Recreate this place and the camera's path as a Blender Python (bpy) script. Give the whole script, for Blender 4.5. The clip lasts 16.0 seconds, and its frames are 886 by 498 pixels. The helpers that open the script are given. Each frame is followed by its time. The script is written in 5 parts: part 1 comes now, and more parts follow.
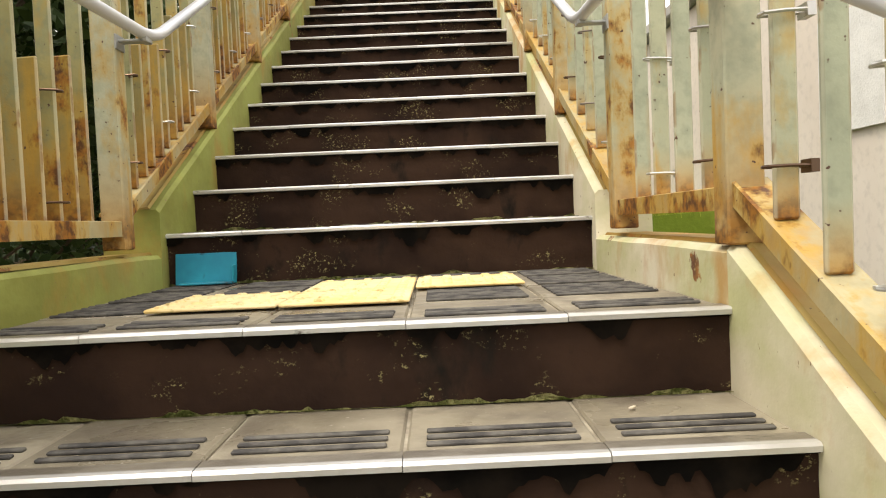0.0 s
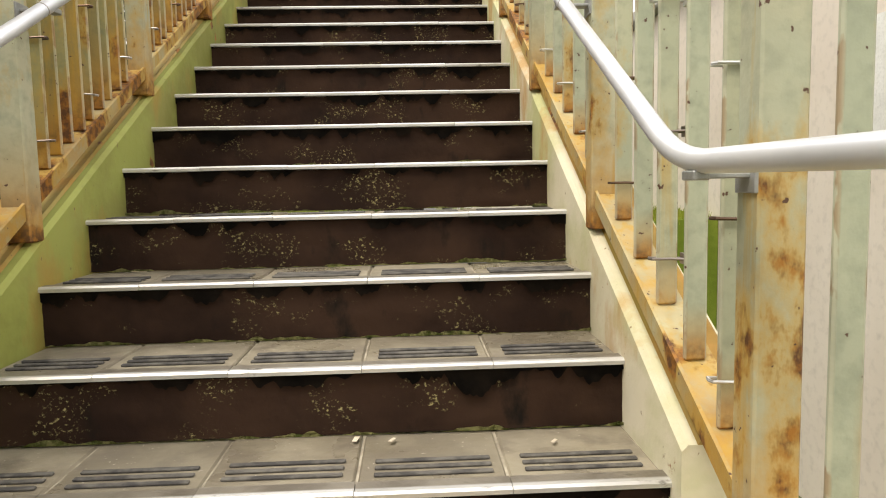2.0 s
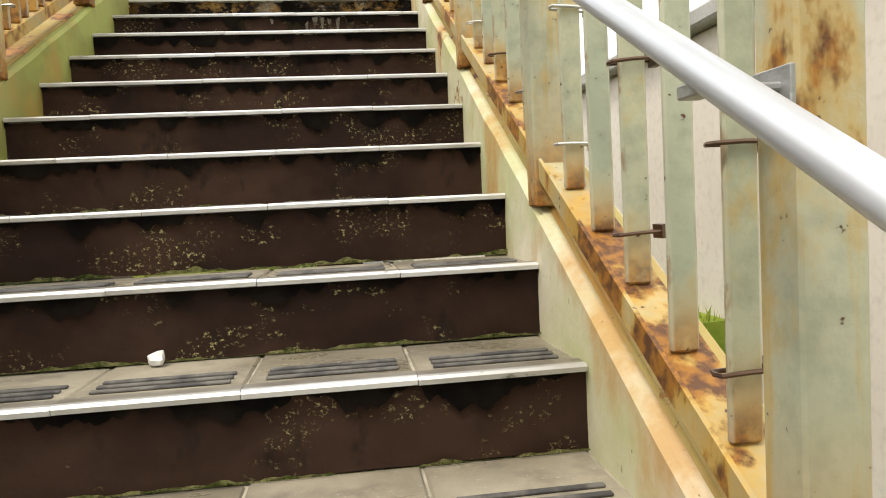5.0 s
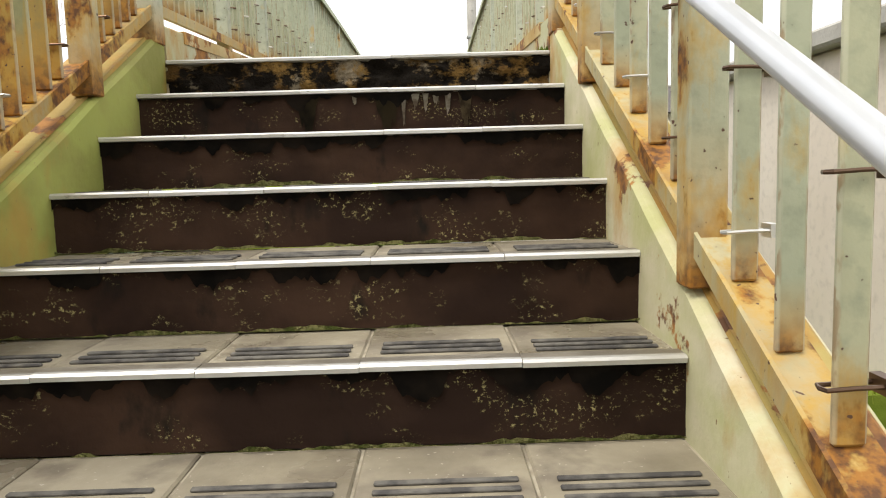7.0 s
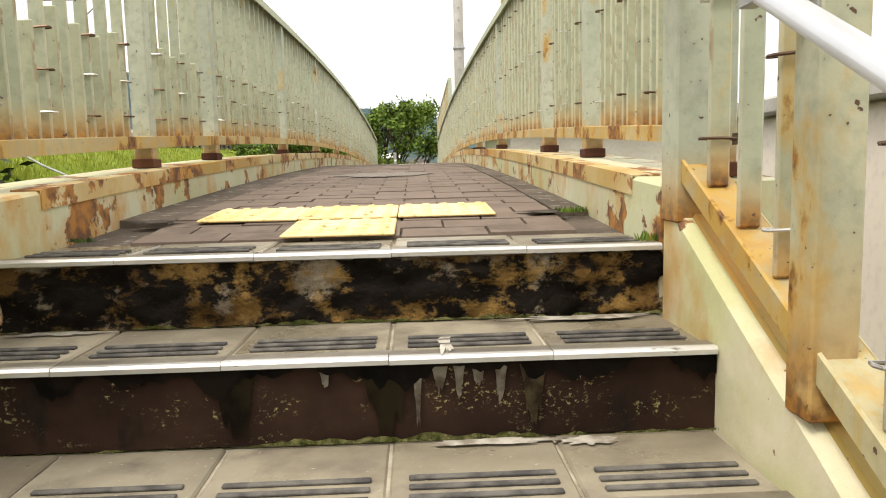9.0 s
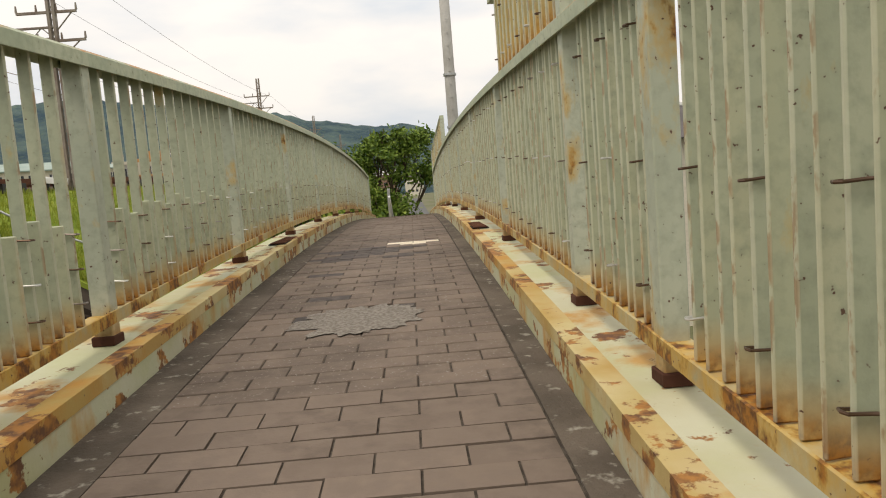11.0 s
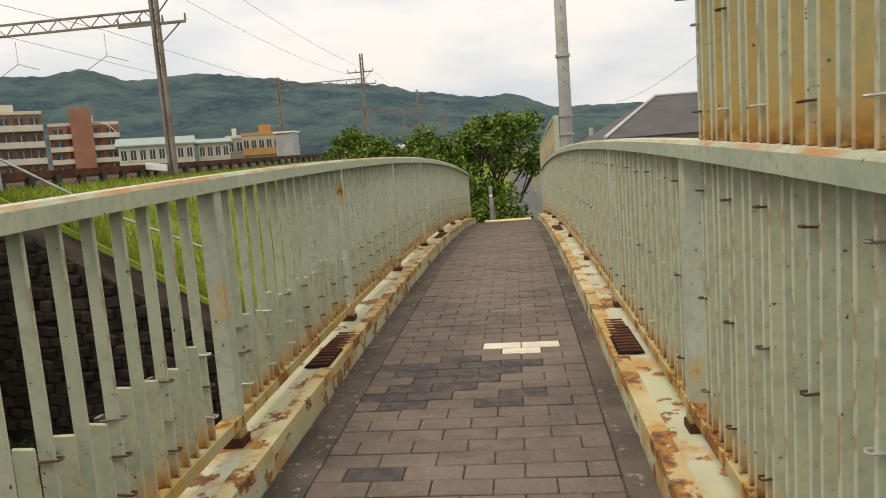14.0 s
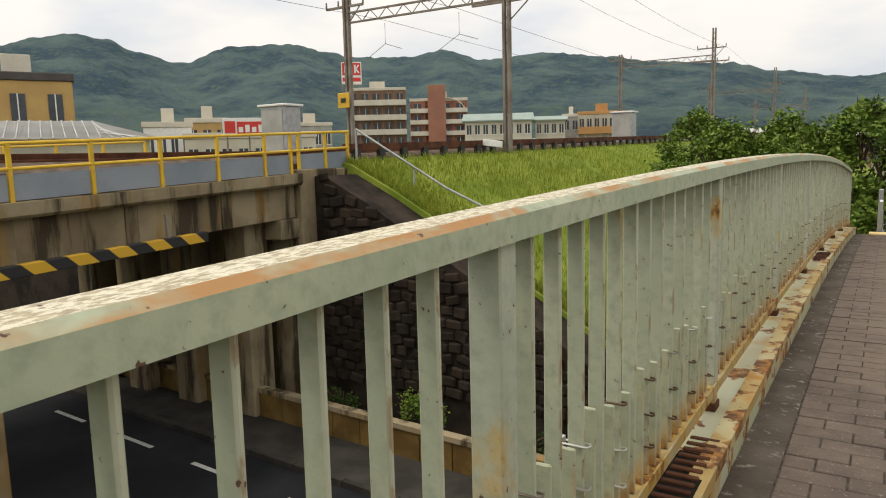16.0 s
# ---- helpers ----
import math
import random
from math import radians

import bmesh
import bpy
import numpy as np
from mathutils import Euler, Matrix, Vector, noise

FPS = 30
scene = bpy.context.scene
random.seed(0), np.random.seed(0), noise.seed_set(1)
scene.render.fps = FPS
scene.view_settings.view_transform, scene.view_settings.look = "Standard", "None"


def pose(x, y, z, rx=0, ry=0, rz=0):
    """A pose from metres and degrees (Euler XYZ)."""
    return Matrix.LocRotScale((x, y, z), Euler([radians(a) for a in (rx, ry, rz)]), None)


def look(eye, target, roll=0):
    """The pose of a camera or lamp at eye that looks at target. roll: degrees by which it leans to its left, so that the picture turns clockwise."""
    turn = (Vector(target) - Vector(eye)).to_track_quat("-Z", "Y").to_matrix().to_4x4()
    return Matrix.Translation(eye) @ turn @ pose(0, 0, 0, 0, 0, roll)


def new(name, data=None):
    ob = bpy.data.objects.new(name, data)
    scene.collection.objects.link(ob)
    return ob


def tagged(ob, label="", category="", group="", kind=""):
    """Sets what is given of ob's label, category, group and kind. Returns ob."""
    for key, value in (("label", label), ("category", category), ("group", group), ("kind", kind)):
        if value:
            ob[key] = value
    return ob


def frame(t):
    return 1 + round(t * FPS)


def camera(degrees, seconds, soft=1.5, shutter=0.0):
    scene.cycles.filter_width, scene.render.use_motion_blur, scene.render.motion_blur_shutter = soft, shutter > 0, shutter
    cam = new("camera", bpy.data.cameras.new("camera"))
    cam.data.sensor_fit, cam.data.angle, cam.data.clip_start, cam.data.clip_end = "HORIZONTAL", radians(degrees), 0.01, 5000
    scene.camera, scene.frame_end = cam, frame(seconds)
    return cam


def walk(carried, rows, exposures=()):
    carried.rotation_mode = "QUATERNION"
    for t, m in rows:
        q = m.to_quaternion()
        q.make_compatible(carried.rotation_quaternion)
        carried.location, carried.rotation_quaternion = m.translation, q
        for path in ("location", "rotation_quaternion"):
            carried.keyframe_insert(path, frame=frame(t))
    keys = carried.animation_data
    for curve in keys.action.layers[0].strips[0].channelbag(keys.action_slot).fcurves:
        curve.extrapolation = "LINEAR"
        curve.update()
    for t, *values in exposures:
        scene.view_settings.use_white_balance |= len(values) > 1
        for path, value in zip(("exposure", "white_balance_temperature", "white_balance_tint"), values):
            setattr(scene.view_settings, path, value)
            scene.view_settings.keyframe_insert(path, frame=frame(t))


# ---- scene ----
cam = camera(64.1, 16.0, soft=1.1)
PATH = [
    (0, (-0.025, 0.093, 0.156), (-0.004, 2.091, 0.081), -2.5),
    (0.5, (0.002, 0.367, 0.27), (0.03, 2.366, 0.215), -1.8),
    (1, (-0.009, 0.658, 0.423), (0.062, 2.654, 0.333), -1.2),
    (1.5, (0.006, 0.936, 0.578), (0.104, 2.929, 0.452), -0.9),
    (2, (0.032, 1.223, 0.726), (0.122, 3.212, 0.534), -1.2),
    (2.5, (0.072, 1.524, 0.888), (0.142, 3.506, 0.627), -2.2),
    (3, (0.089, 1.902, 1.02), (0.115, 3.878, 0.713), -2.9),
    (3.5, (0.12, 2.311, 1.083), (0.214, 4.29, 0.808), -3.1),
    (4, (0.145, 2.735, 1.208), (0.333, 4.716, 1.003), -3.8),
    (4.5, (0.11, 3.042, 1.396), (0.409, 5.012, 1.228), -3.1),
    (5, (0.107, 3.356, 1.549), (0.369, 5.335, 1.433), -2.9),
    (7.5, (0.041, 4.774, 2.384), (0.044, 6.761, 2.162), -1.6),
    (8, (0.02, 5.087, 2.521), (0.054, 7.075, 2.312), -1.1),
    (8.5, (-0.007, 5.357, 2.692), (0.083, 7.343, 2.467), -0.6),
    (9, (-0.030, 5.669, 2.855), (0.045, 7.655, 2.635), -1.4),
    (9.5, (-0.036, 5.959, 3.002), (0.018, 7.951, 2.829), -1.7),
    (12, (0.157, 7.386, 3.749), (0.247, 9.375, 3.555), -5.8),
    (12.5, (0.167, 7.680, 3.903), (0.238, 9.671, 3.729), -5.4),
    (13, (0.183, 8.044, 3.980), (0.202, 10.035, 3.787), -5.1),
    (13.5, (0.154, 8.463, 4.032), (0.077, 10.450, 3.814), -4.6),
    (14, (0.082, 8.895, 4.066), (-0.137, 10.868, 3.821), -4.3),
    (14.5, (-0.016, 9.285, 4.077), (-0.373, 11.236, 3.823), -3.3),
    (15, (-0.154, 9.648, 4.111), (-0.741, 11.543, 3.858), -2.2),
    (15.5, (-0.324, 9.980, 4.160), (-1.164, 11.777, 3.904), -1.1),
    (16, (-0.458, 10.318, 4.175), (-1.516, 11.996, 3.918), -1.4),
]
EXPO = [(0.0, 0.78, 7100, 13), (2.5, 0.70, 7050, 12), (4.0, 0.80, 6800, 11), (5.0, 0.74, 6800, 11), (8.0, 0.54, 6900, 11), (9.0, 0.66, 7050, 12), (9.7, 0.38, 7050, 12), (12.0, -0.22, 7150, 12), (16.0, -0.14, 6950, 11)]
walk(cam, [(t, look(e, g, r)) for t, e, g, r in PATH], EXPO)

# ---------------------------------------------------------------- world and light
world = bpy.data.worlds.new("overcast_sky")
scene.world = world
world.use_nodes = True
WN, WL = world.node_tree.nodes, world.node_tree.links
bg = WN["Background"]
sky = WN.new("ShaderNodeTexSky")
sky.sky_type, sky.sun_disc = "NISHITA", False
sky.sun_elevation, sky.sun_rotation = radians(58), radians(-131)
wco = WN.new("ShaderNodeTexCoord")
wmap = WN.new("ShaderNodeMapping")
wmap.inputs["Scale"].default_value = (1.6, 1.6, 5.0)
wno = WN.new("ShaderNodeTexNoise")
wno.inputs["Scale"].default_value, wno.inputs["Detail"].default_value = 1.7, 6
wr = WN.new("ShaderNodeValToRGB")
wr.color_ramp.elements[0].position, wr.color_ramp.elements[0].color = 0.33, (7.7, 8.7, 9.9, 1)
wr.color_ramp.elements[1].position, wr.color_ramp.elements[1].color = 0.55, (11.6, 11.5, 11.3, 1)
wmix = WN.new("ShaderNodeMix")
wmix.data_type = "RGBA"
wmix.inputs[0].default_value = 0.93
WL.new(wco.outputs["Generated"], wmap.inputs[0])
WL.new(wmap.outputs[0], wno.inputs["Vector"])
WL.new(wno.outputs["Fac"], wr.inputs[0])
WL.new(sky.outputs[0], wmix.inputs[6])
WL.new(wr.outputs[0], wmix.inputs[7])
wsep = WN.new("ShaderNodeSeparateXYZ")
WL.new(wco.outputs["Generated"], wsep.inputs[0])
wup = WN.new("ShaderNodeMapRange")
wup.inputs[1].default_value, wup.inputs[2].default_value, wup.inputs[3].default_value, wup.inputs[4].default_value = 0.0, 0.7, 0.82, 1.18
WL.new(wsep.outputs[2], wup.inputs[0])
wdim = WN.new("ShaderNodeVectorMath")
wdim.operation = "SCALE"
WL.new(wmix.outputs[2], wdim.inputs[0])
WL.new(wup.outputs[0], wdim.inputs["Scale"])
WL.new(wdim.outputs[0], bg.inputs[0])
bg.inputs[1].default_value = 0.108
sun = new("sun", bpy.data.lights.new("sun", "SUN"))
sun.data.energy, sun.data.angle, sun.data.color = 1.7, radians(20), (1, 0.96, 0.88)
sun.matrix_world = look((0, 0, 0), (0.34, 0.30, -0.85))

# ---------------------------------------------------------------- materials


class Mat:
    """A node material built step by step."""

    def __init__(self, name, rough=0.7, metal=0.0):
        self.m = bpy.data.materials.new(name)
        self.m.use_nodes = True
        self.n, self.l = self.m.node_tree.nodes, self.m.node_tree.links
        self.b = self.n["Principled BSDF"]
        self.b.inputs["Roughness"].default_value, self.b.inputs["Metallic"].default_value = rough, metal
        self.b.inputs["Specular IOR Level"].default_value = 0.12 if rough >= 0.8 else 0.4
        co, info = self.n.new("ShaderNodeTexCoord"), self.n.new("ShaderNodeObjectInfo")
        self.info = info
        add, mul = self.n.new("ShaderNodeVectorMath"), self.n.new("ShaderNodeVectorMath")
        mul.operation = "SCALE"
        comb = self.n.new("ShaderNodeCombineXYZ")
        for k in range(3):
            self.l.new(info.outputs["Random"], comb.inputs[k])
        self.l.new(comb.outputs[0], mul.inputs[0])
        mul.inputs["Scale"].default_value = 37.0
        self.l.new(co.outputs["Object"], add.inputs[0])
        self.l.new(mul.outputs[0], add.inputs[1])
        self.obj, self.vec = co.outputs["Object"], add.outputs[0]

    def noise(self, scale, stretch=(1, 1, 1), detail=4, rough=0.55, lo=0.4, hi=0.6, vec=None):
        mp, no = self.n.new("ShaderNodeMapping"), self.n.new("ShaderNodeTexNoise")
        mp.inputs["Scale"].default_value = stretch
        self.l.new(vec or self.vec, mp.inputs[0])
        self.l.new(mp.outputs[0], no.inputs["Vector"])
        no.inputs["Scale"].default_value, no.inputs["Detail"].default_value, no.inputs["Roughness"].default_value = scale, detail, rough
        return self.ramp(no.outputs["Fac"], lo, hi)

    def ramp(self, src, lo, hi, a=0.0, b=1.0):
        r = self.n.new("ShaderNodeMapRange")
        r.inputs[1].default_value, r.inputs[2].default_value, r.inputs[3].default_value, r.inputs[4].default_value = lo, hi, a, b
        self.l.new(src, r.inputs[0])
        return r.outputs[0]

    def math(self, op, a, b):
        x = self.n.new("ShaderNodeMath")
        x.operation = op
        x.use_clamp = True
        for k, v in enumerate((a, b)):
            if isinstance(v, (int, float)):
                x.inputs[k].default_value = v
            else:
                self.l.new(v, x.inputs[k])
        return x.outputs[0]

    def axis(self, k):
        s = self.n.new("ShaderNodeSeparateXYZ")
        self.l.new(self.obj, s.inputs[0])
        return s.outputs[k]

    def mix(self, fac, a, b):
        x = self.n.new("ShaderNodeMix")
        x.data_type = "RGBA"
        if isinstance(fac, (int, float)):
            x.inputs[0].default_value = fac
        else:
            self.l.new(fac, x.inputs[0])
        for k, v in ((6, a), (7, b)):
            if isinstance(v, tuple):
                x.inputs[k].default_value = (*v, 1)
            else:
                self.l.new(v, x.inputs[k])
        return x.outputs[2]

    def color(self, c):
        if isinstance(c, tuple):
            self.b.inputs["Base Color"].default_value = (*c, 1)
        else:
            self.l.new(c, self.b.inputs["Base Color"])
        return self

    def roughness(self, src):
        self.l.new(src, self.b.inputs["Roughness"])
        return self

    def bump(self, src, strength=0.3, dist=0.01):
        bp = self.n.new("ShaderNodeBump")
        bp.inputs["Strength"].default_value, bp.inputs["Distance"].default_value = strength, dist
        self.l.new(src, bp.inputs["Height"])
        self.l.new(bp.outputs[0], self.b.inputs["Normal"])
        return self


def rusted_paint(name, base, base2, streak=0.60, foot=0.12, foot_on=True, patch=0.66, edge=0.0, peel=False):
    """Old grimed paint with rust streaks running down, a rusted foot and flaked spots; edge adds painted sky light."""
    m = Mat(name, 0.62)
    c = m.mix(m.noise(2.2, detail=5), base, base2)
    c = m.mix(m.noise(30, detail=3, lo=0.45, hi=0.75), c, tuple(0.82 * v for v in base))
    st = m.noise(16, (1.3, 1.3, 0.10), 4, 0.6, streak, streak + 0.12)
    c = m.mix(m.math("MULTIPLY", st, 0.7), c, (0.46, 0.29, 0.05))
    pt = m.noise(5.5, (1, 1, 0.55), 6, 0.62, patch, patch + 0.05)
    rust = m.mix(m.noise(45, detail=4), (0.33, 0.14, 0.02), (0.11, 0.045, 0.015))
    halo = m.noise(5.5, (1, 1, 0.55), 6, 0.62, patch - 0.09, patch + 0.02)
    c = m.mix(m.math("MULTIPLY", halo, 0.75), c, (0.50, 0.30, 0.045))
    if foot_on:
        z = m.axis(2)
        ft = m.ramp(z, 0.0, foot, 1.0, 0.0)
        ft = m.math("MULTIPLY", ft, m.noise(9, (1, 1, 0.4), 5, 0.6, 0.18, 0.45))
        c = m.mix(m.math("MULTIPLY", ft, 0.8), c, (0.49, 0.25, 0.03))
        f2 = m.math("MULTIPLY", m.ramp(z, 0.0, foot * 0.5, 1.0, 0.0), m.noise(14, detail=5, lo=0.38, hi=0.5))
        c = m.mix(f2, c, rust)
    c = m.mix(pt, c, rust)
    if edge:
        ax = m.n.new("ShaderNodeMath")
        ax.operation = "ABSOLUTE"
        m.l.new(m.axis(0), ax.inputs[0])
        # narrow edge faces made paler: open-sky light put into the paint colour
        c = m.mix(m.math("MULTIPLY", m.ramp(ax.outputs[0], edge - 0.005, edge - 0.002), 0.45), c, (0.56, 0.55, 0.42))
        em = m.math("MULTIPLY", m.ramp(ax.outputs[0], edge - 0.006, edge - 0.001), m.noise(26, (1, 1, 0.35), 4, 0.6, 0.55, 0.61))
        c = m.mix(m.math("MULTIPLY", em, 0.6), c, (0.24, 0.11, 0.03))
        wide = m.math("MULTIPLY", m.ramp(ax.outputs[0], edge - 0.014, edge), m.noise(6, (1, 1, 0.35), 5, 0.6, 0.62, 0.70))
        c = m.mix(m.math("MULTIPLY", wide, 0.4), c, (0.40, 0.18, 0.025))
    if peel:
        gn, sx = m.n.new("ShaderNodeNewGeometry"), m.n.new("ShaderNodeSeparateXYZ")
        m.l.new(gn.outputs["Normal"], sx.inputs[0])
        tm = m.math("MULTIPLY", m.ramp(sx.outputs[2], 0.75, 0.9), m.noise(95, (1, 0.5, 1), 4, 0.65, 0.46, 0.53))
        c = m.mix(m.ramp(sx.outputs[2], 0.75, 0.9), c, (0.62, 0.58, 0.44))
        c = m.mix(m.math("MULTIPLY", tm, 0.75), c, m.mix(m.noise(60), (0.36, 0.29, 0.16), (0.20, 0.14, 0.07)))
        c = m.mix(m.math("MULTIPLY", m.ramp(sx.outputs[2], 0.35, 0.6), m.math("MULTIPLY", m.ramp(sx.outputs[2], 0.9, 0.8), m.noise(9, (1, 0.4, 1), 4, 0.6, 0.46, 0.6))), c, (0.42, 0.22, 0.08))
    sp = m.noise(60, detail=2, lo=0.70, hi=0.74)
    c = m.mix(sp, c, (0.10, 0.05, 0.03))
    return m.color(c).bump(m.noise(40, detail=5, lo=0.2, hi=0.8), 0.25, 0.004).m


SAGE, SAGE2 = (0.36, 0.395, 0.285), (0.43, 0.455, 0.33)
M_BAR = rusted_paint("sage_paint_slat", SAGE, SAGE2, 0.80, 0.11, True, 0.72, edge=0.021)
M_BAR_T = rusted_paint("orange_rusted_slat", (0.38, 0.405, 0.285), (0.45, 0.455, 0.31), 0.63, 0.13, True, 0.635, edge=0.021)
M_POST_S = rusted_paint("rust_streaked_post", (0.41, 0.43, 0.31), (0.48, 0.47, 0.33), 0.56, 0.30, True, 0.60)
M_POST = rusted_paint("sage_paint_post", (0.38, 0.415, 0.32), (0.46, 0.485, 0.38), 0.66, 0.16, True, 0.67)
M_INFILL = rusted_paint("ochre_stained_slat", (0.42, 0.38, 0.20), (0.47, 0.34, 0.12), 0.60, 0.16, True, 0.64, edge=0.030)
M_INFILL_D = rusted_paint("sage_paint_infill", (0.36, 0.39, 0.27), (0.43, 0.44, 0.30), 0.80, 0.12, True, 0.72, edge=0.030)
# left stair slats: rust and golden stain, with the trees' shade darkened in
M_BAR_L = rusted_paint("rust_stained_shaded_slat", (0.29, 0.30, 0.16), (0.36, 0.31, 0.12), 0.56, 0.22, True, 0.58, edge=0.021)
M_INFILL_L = rusted_paint("golden_stained_shaded_slat", (0.25, 0.23, 0.10), (0.30, 0.22, 0.07), 0.54, 0.25, True, 0.56, edge=0.030)
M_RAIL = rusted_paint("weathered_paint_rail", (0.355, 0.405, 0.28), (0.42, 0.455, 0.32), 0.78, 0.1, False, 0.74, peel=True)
M_SILL_S = rusted_paint("rusted_stair_sill", (0.46, 0.41, 0.24), (0.40, 0.24, 0.07), 0.54, 0.1, False, 0.51)
M_SILL = rusted_paint("rust_stained_sill", (0.45, 0.40, 0.24), (0.42, 0.29, 0.11), 0.56, 0.1, False, 0.52)


def parapet_paint(name, a, b, algae, flake, rusty):
    m = Mat(name, 0.75)
    c = m.mix(m.noise(1.3, detail=5), a, b)
    c = m.mix(m.math("MULTIPLY", m.noise(2.1, (1, 1, 1.4), 5, 0.6, 0.42, 0.62), algae), c, (0.36, 0.40, 0.10))
    c = m.mix(m.math("MULTIPLY", m.noise(3.1, (1, 1, 0.6), 6, 0.6, 0.52, 0.64), rusty), c, (0.46, 0.24, 0.05))
    fl = m.noise(4.2, (1, 1, 1), 7, 0.62, flake, flake + 0.02)
    c = m.mix(fl, c, m.mix(m.noise(22), (0.13, 0.06, 0.03), (0.38, 0.17, 0.04)))
    c = m.mix(m.noise(60, (1, 1, 0.6), 3, 0.6, 0.70, 0.74), c, (0.22, 0.15, 0.07))
    return m.color(c).bump(m.noise(18, detail=6, lo=0.2, hi=0.8), 0.35, 0.006).m


M_STRING = parapet_paint("peeling_parapet_paint", (0.58, 0.53, 0.37), (0.72, 0.67, 0.53), 0.55, 0.66, 0.75)
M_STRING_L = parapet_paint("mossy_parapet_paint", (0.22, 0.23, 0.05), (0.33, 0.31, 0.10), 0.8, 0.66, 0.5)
M_STRTOP = parapet_paint("rusted_parapet_top", (0.27, 0.16, 0.03), (0.46, 0.34, 0.12), 0.2, 0.60, 0.8)
M_KERB = parapet_paint("rusted_kerb_paint", (0.54, 0.54, 0.40), (0.47, 0.44, 0.29), 0.3, 0.56, 0.85)
M_EDGE = parapet_paint("rusted_steel_edge", (0.44, 0.28, 0.09), (0.58, 0.50, 0.30), 0.15, 0.53, 1.0)

m = Mat("brown_riser", 0.85)
c = m.mix(m.noise(3, detail=5), (0.020, 0.0105, 0.007), (0.041, 0.022, 0.0135))
c = m.mix(m.noise(9, (1, 1, 0.5), 5, 0.6, 0.60, 0.72), c, (0.010, 0.008, 0.006))
c = m.mix(m.math("MULTIPLY", m.noise(85, (1, 1, 1.2), 5, 0.75, 0.565, 0.63), m.noise(6, (1, 1, 1.6), 5, 0.6, 0.53, 0.62)), c, (0.34, 0.30, 0.14))
M_RISER = m.color(c).bump(m.noise(30, detail=6, lo=0.2, hi=0.8), 0.3, 0.006).m
m = Mat("near_black", 0.85)
M_WET = Mat("wet_stain", 0.8)
M_WET = M_WET.color(M_WET.mix(M_WET.noise(9), (0.006, 0.005, 0.003), (0.030, 0.022, 0.010))).m
M_DARK = m.color(m.mix(m.noise(12), (0.006, 0.005, 0.004), (0.018, 0.013, 0.009))).m
m = Mat("moss", 0.95)
M_MOSS = m.color(m.mix(m.noise(40), (0.10, 0.12, 0.03), (0.30, 0.29, 0.12))).bump(m.noise(60, detail=4), 0.8, 0.01).m
m = Mat("crumbled_masonry", 0.85)
c = m.mix(m.noise(7, detail=6), (0.085, 0.046, 0.013), (0.24, 0.145, 0.045))
c = m.mix(m.noise(10, detail=7, rough=0.65, lo=0.53, hi=0.60), c, (0.20, 0.165, 0.115))
# black patches paint in shadowed gaps and the shade below the top nosing
c = m.mix(m.noise(5, (1, 1, 1.5), 7, 0.7, 0.46, 0.52), c, (0.008, 0.006, 0.004))
M_ROCK = m.color(c).bump(m.noise(25, detail=7, lo=0.2, hi=0.8), 0.8, 0.02).m
m = Mat("lime_run", 0.8)
M_LIME = m.color(m.mix(m.noise(30), (0.30, 0.27, 0.21), (0.11, 0.085, 0.06))).m
m = Mat("tan_run", 0.8)
M_TAN = m.color(m.mix(m.noise(30), (0.10, 0.075, 0.040), (0.035, 0.024, 0.014))).m

m = Mat("lime_crust", 0.6)
M_CRUST = m.color(m.mix(m.noise(25, detail=6), (0.50, 0.47, 0.41), (0.24, 0.21, 0.165))).m
m = Mat("stair_tile", 0.7)
c = m.mix(m.noise(2.5, detail=5), (0.185, 0.160, 0.115), (0.30, 0.265, 0.195))
c = m.mix(m.noise(9, detail=6, lo=0.50, hi=0.70), c, (0.17, 0.145, 0.11))
c = m.mix(m.noise(90, detail=2, lo=0.68, hi=0.76), c, (0.42, 0.38, 0.31))
M_TILE = m.color(c).roughness(m.noise(4, detail=5, lo=0.3, hi=0.7)).bump(m.noise(60, detail=5, lo=0.2, hi=0.8), 0.25, 0.003).m
m = Mat("grip_rubber", 0.8)
M_GRIP = m.color(m.mix(m.noise(20), (0.065, 0.062, 0.060), (0.145, 0.137, 0.122))).m
m = Mat("joint_mortar", 0.9)
M_MORTAR = m.color(m.mix(m.noise(14), (0.40, 0.36, 0.28), (0.24, 0.21, 0.16))).m
m = Mat("worn_aluminium_nosing", 0.40, 0.5)
c = m.mix(m.noise(5, (0.3, 1, 1), 5, 0.6, 0.35, 0.65), (0.75, 0.75, 0.74), (0.50, 0.49, 0.46))
c = m.mix(m.ramp(m.axis(1), -0.002, 0.005), c, m.mix(m.noise(9, detail=5), (0.30, 0.27, 0.22), (0.20, 0.175, 0.14)))
M_NOSE = m.color(m.mix(m.noise(24, (0.4, 1, 1), 5, 0.6, 0.64, 0.72), c, (0.09, 0.08, 0.06))).bump(m.noise(60), 0.15, 0.002).m
m = Mat("yellow_tactile", 0.6)
c = m.mix(m.noise(4, detail=5), (0.78, 0.57, 0.22), (0.82, 0.66, 0.36))
M_YEL = m.color(m.mix(m.noise(28, detail=5, lo=0.58, hi=0.70), c, (0.42, 0.30, 0.10))).m
m = Mat("brushed_pipe", 0.34, 0.35)
M_PIPE = m.color(m.mix(m.noise(9, (1, 0.3, 0.3), 5), (0.72, 0.74, 0.78), (0.60, 0.62, 0.66))).m
m = Mat("galvanised_tie", 0.4, 0.8)
r = m.ramp(m.info.outputs["Random"], 0.20, 0.45)
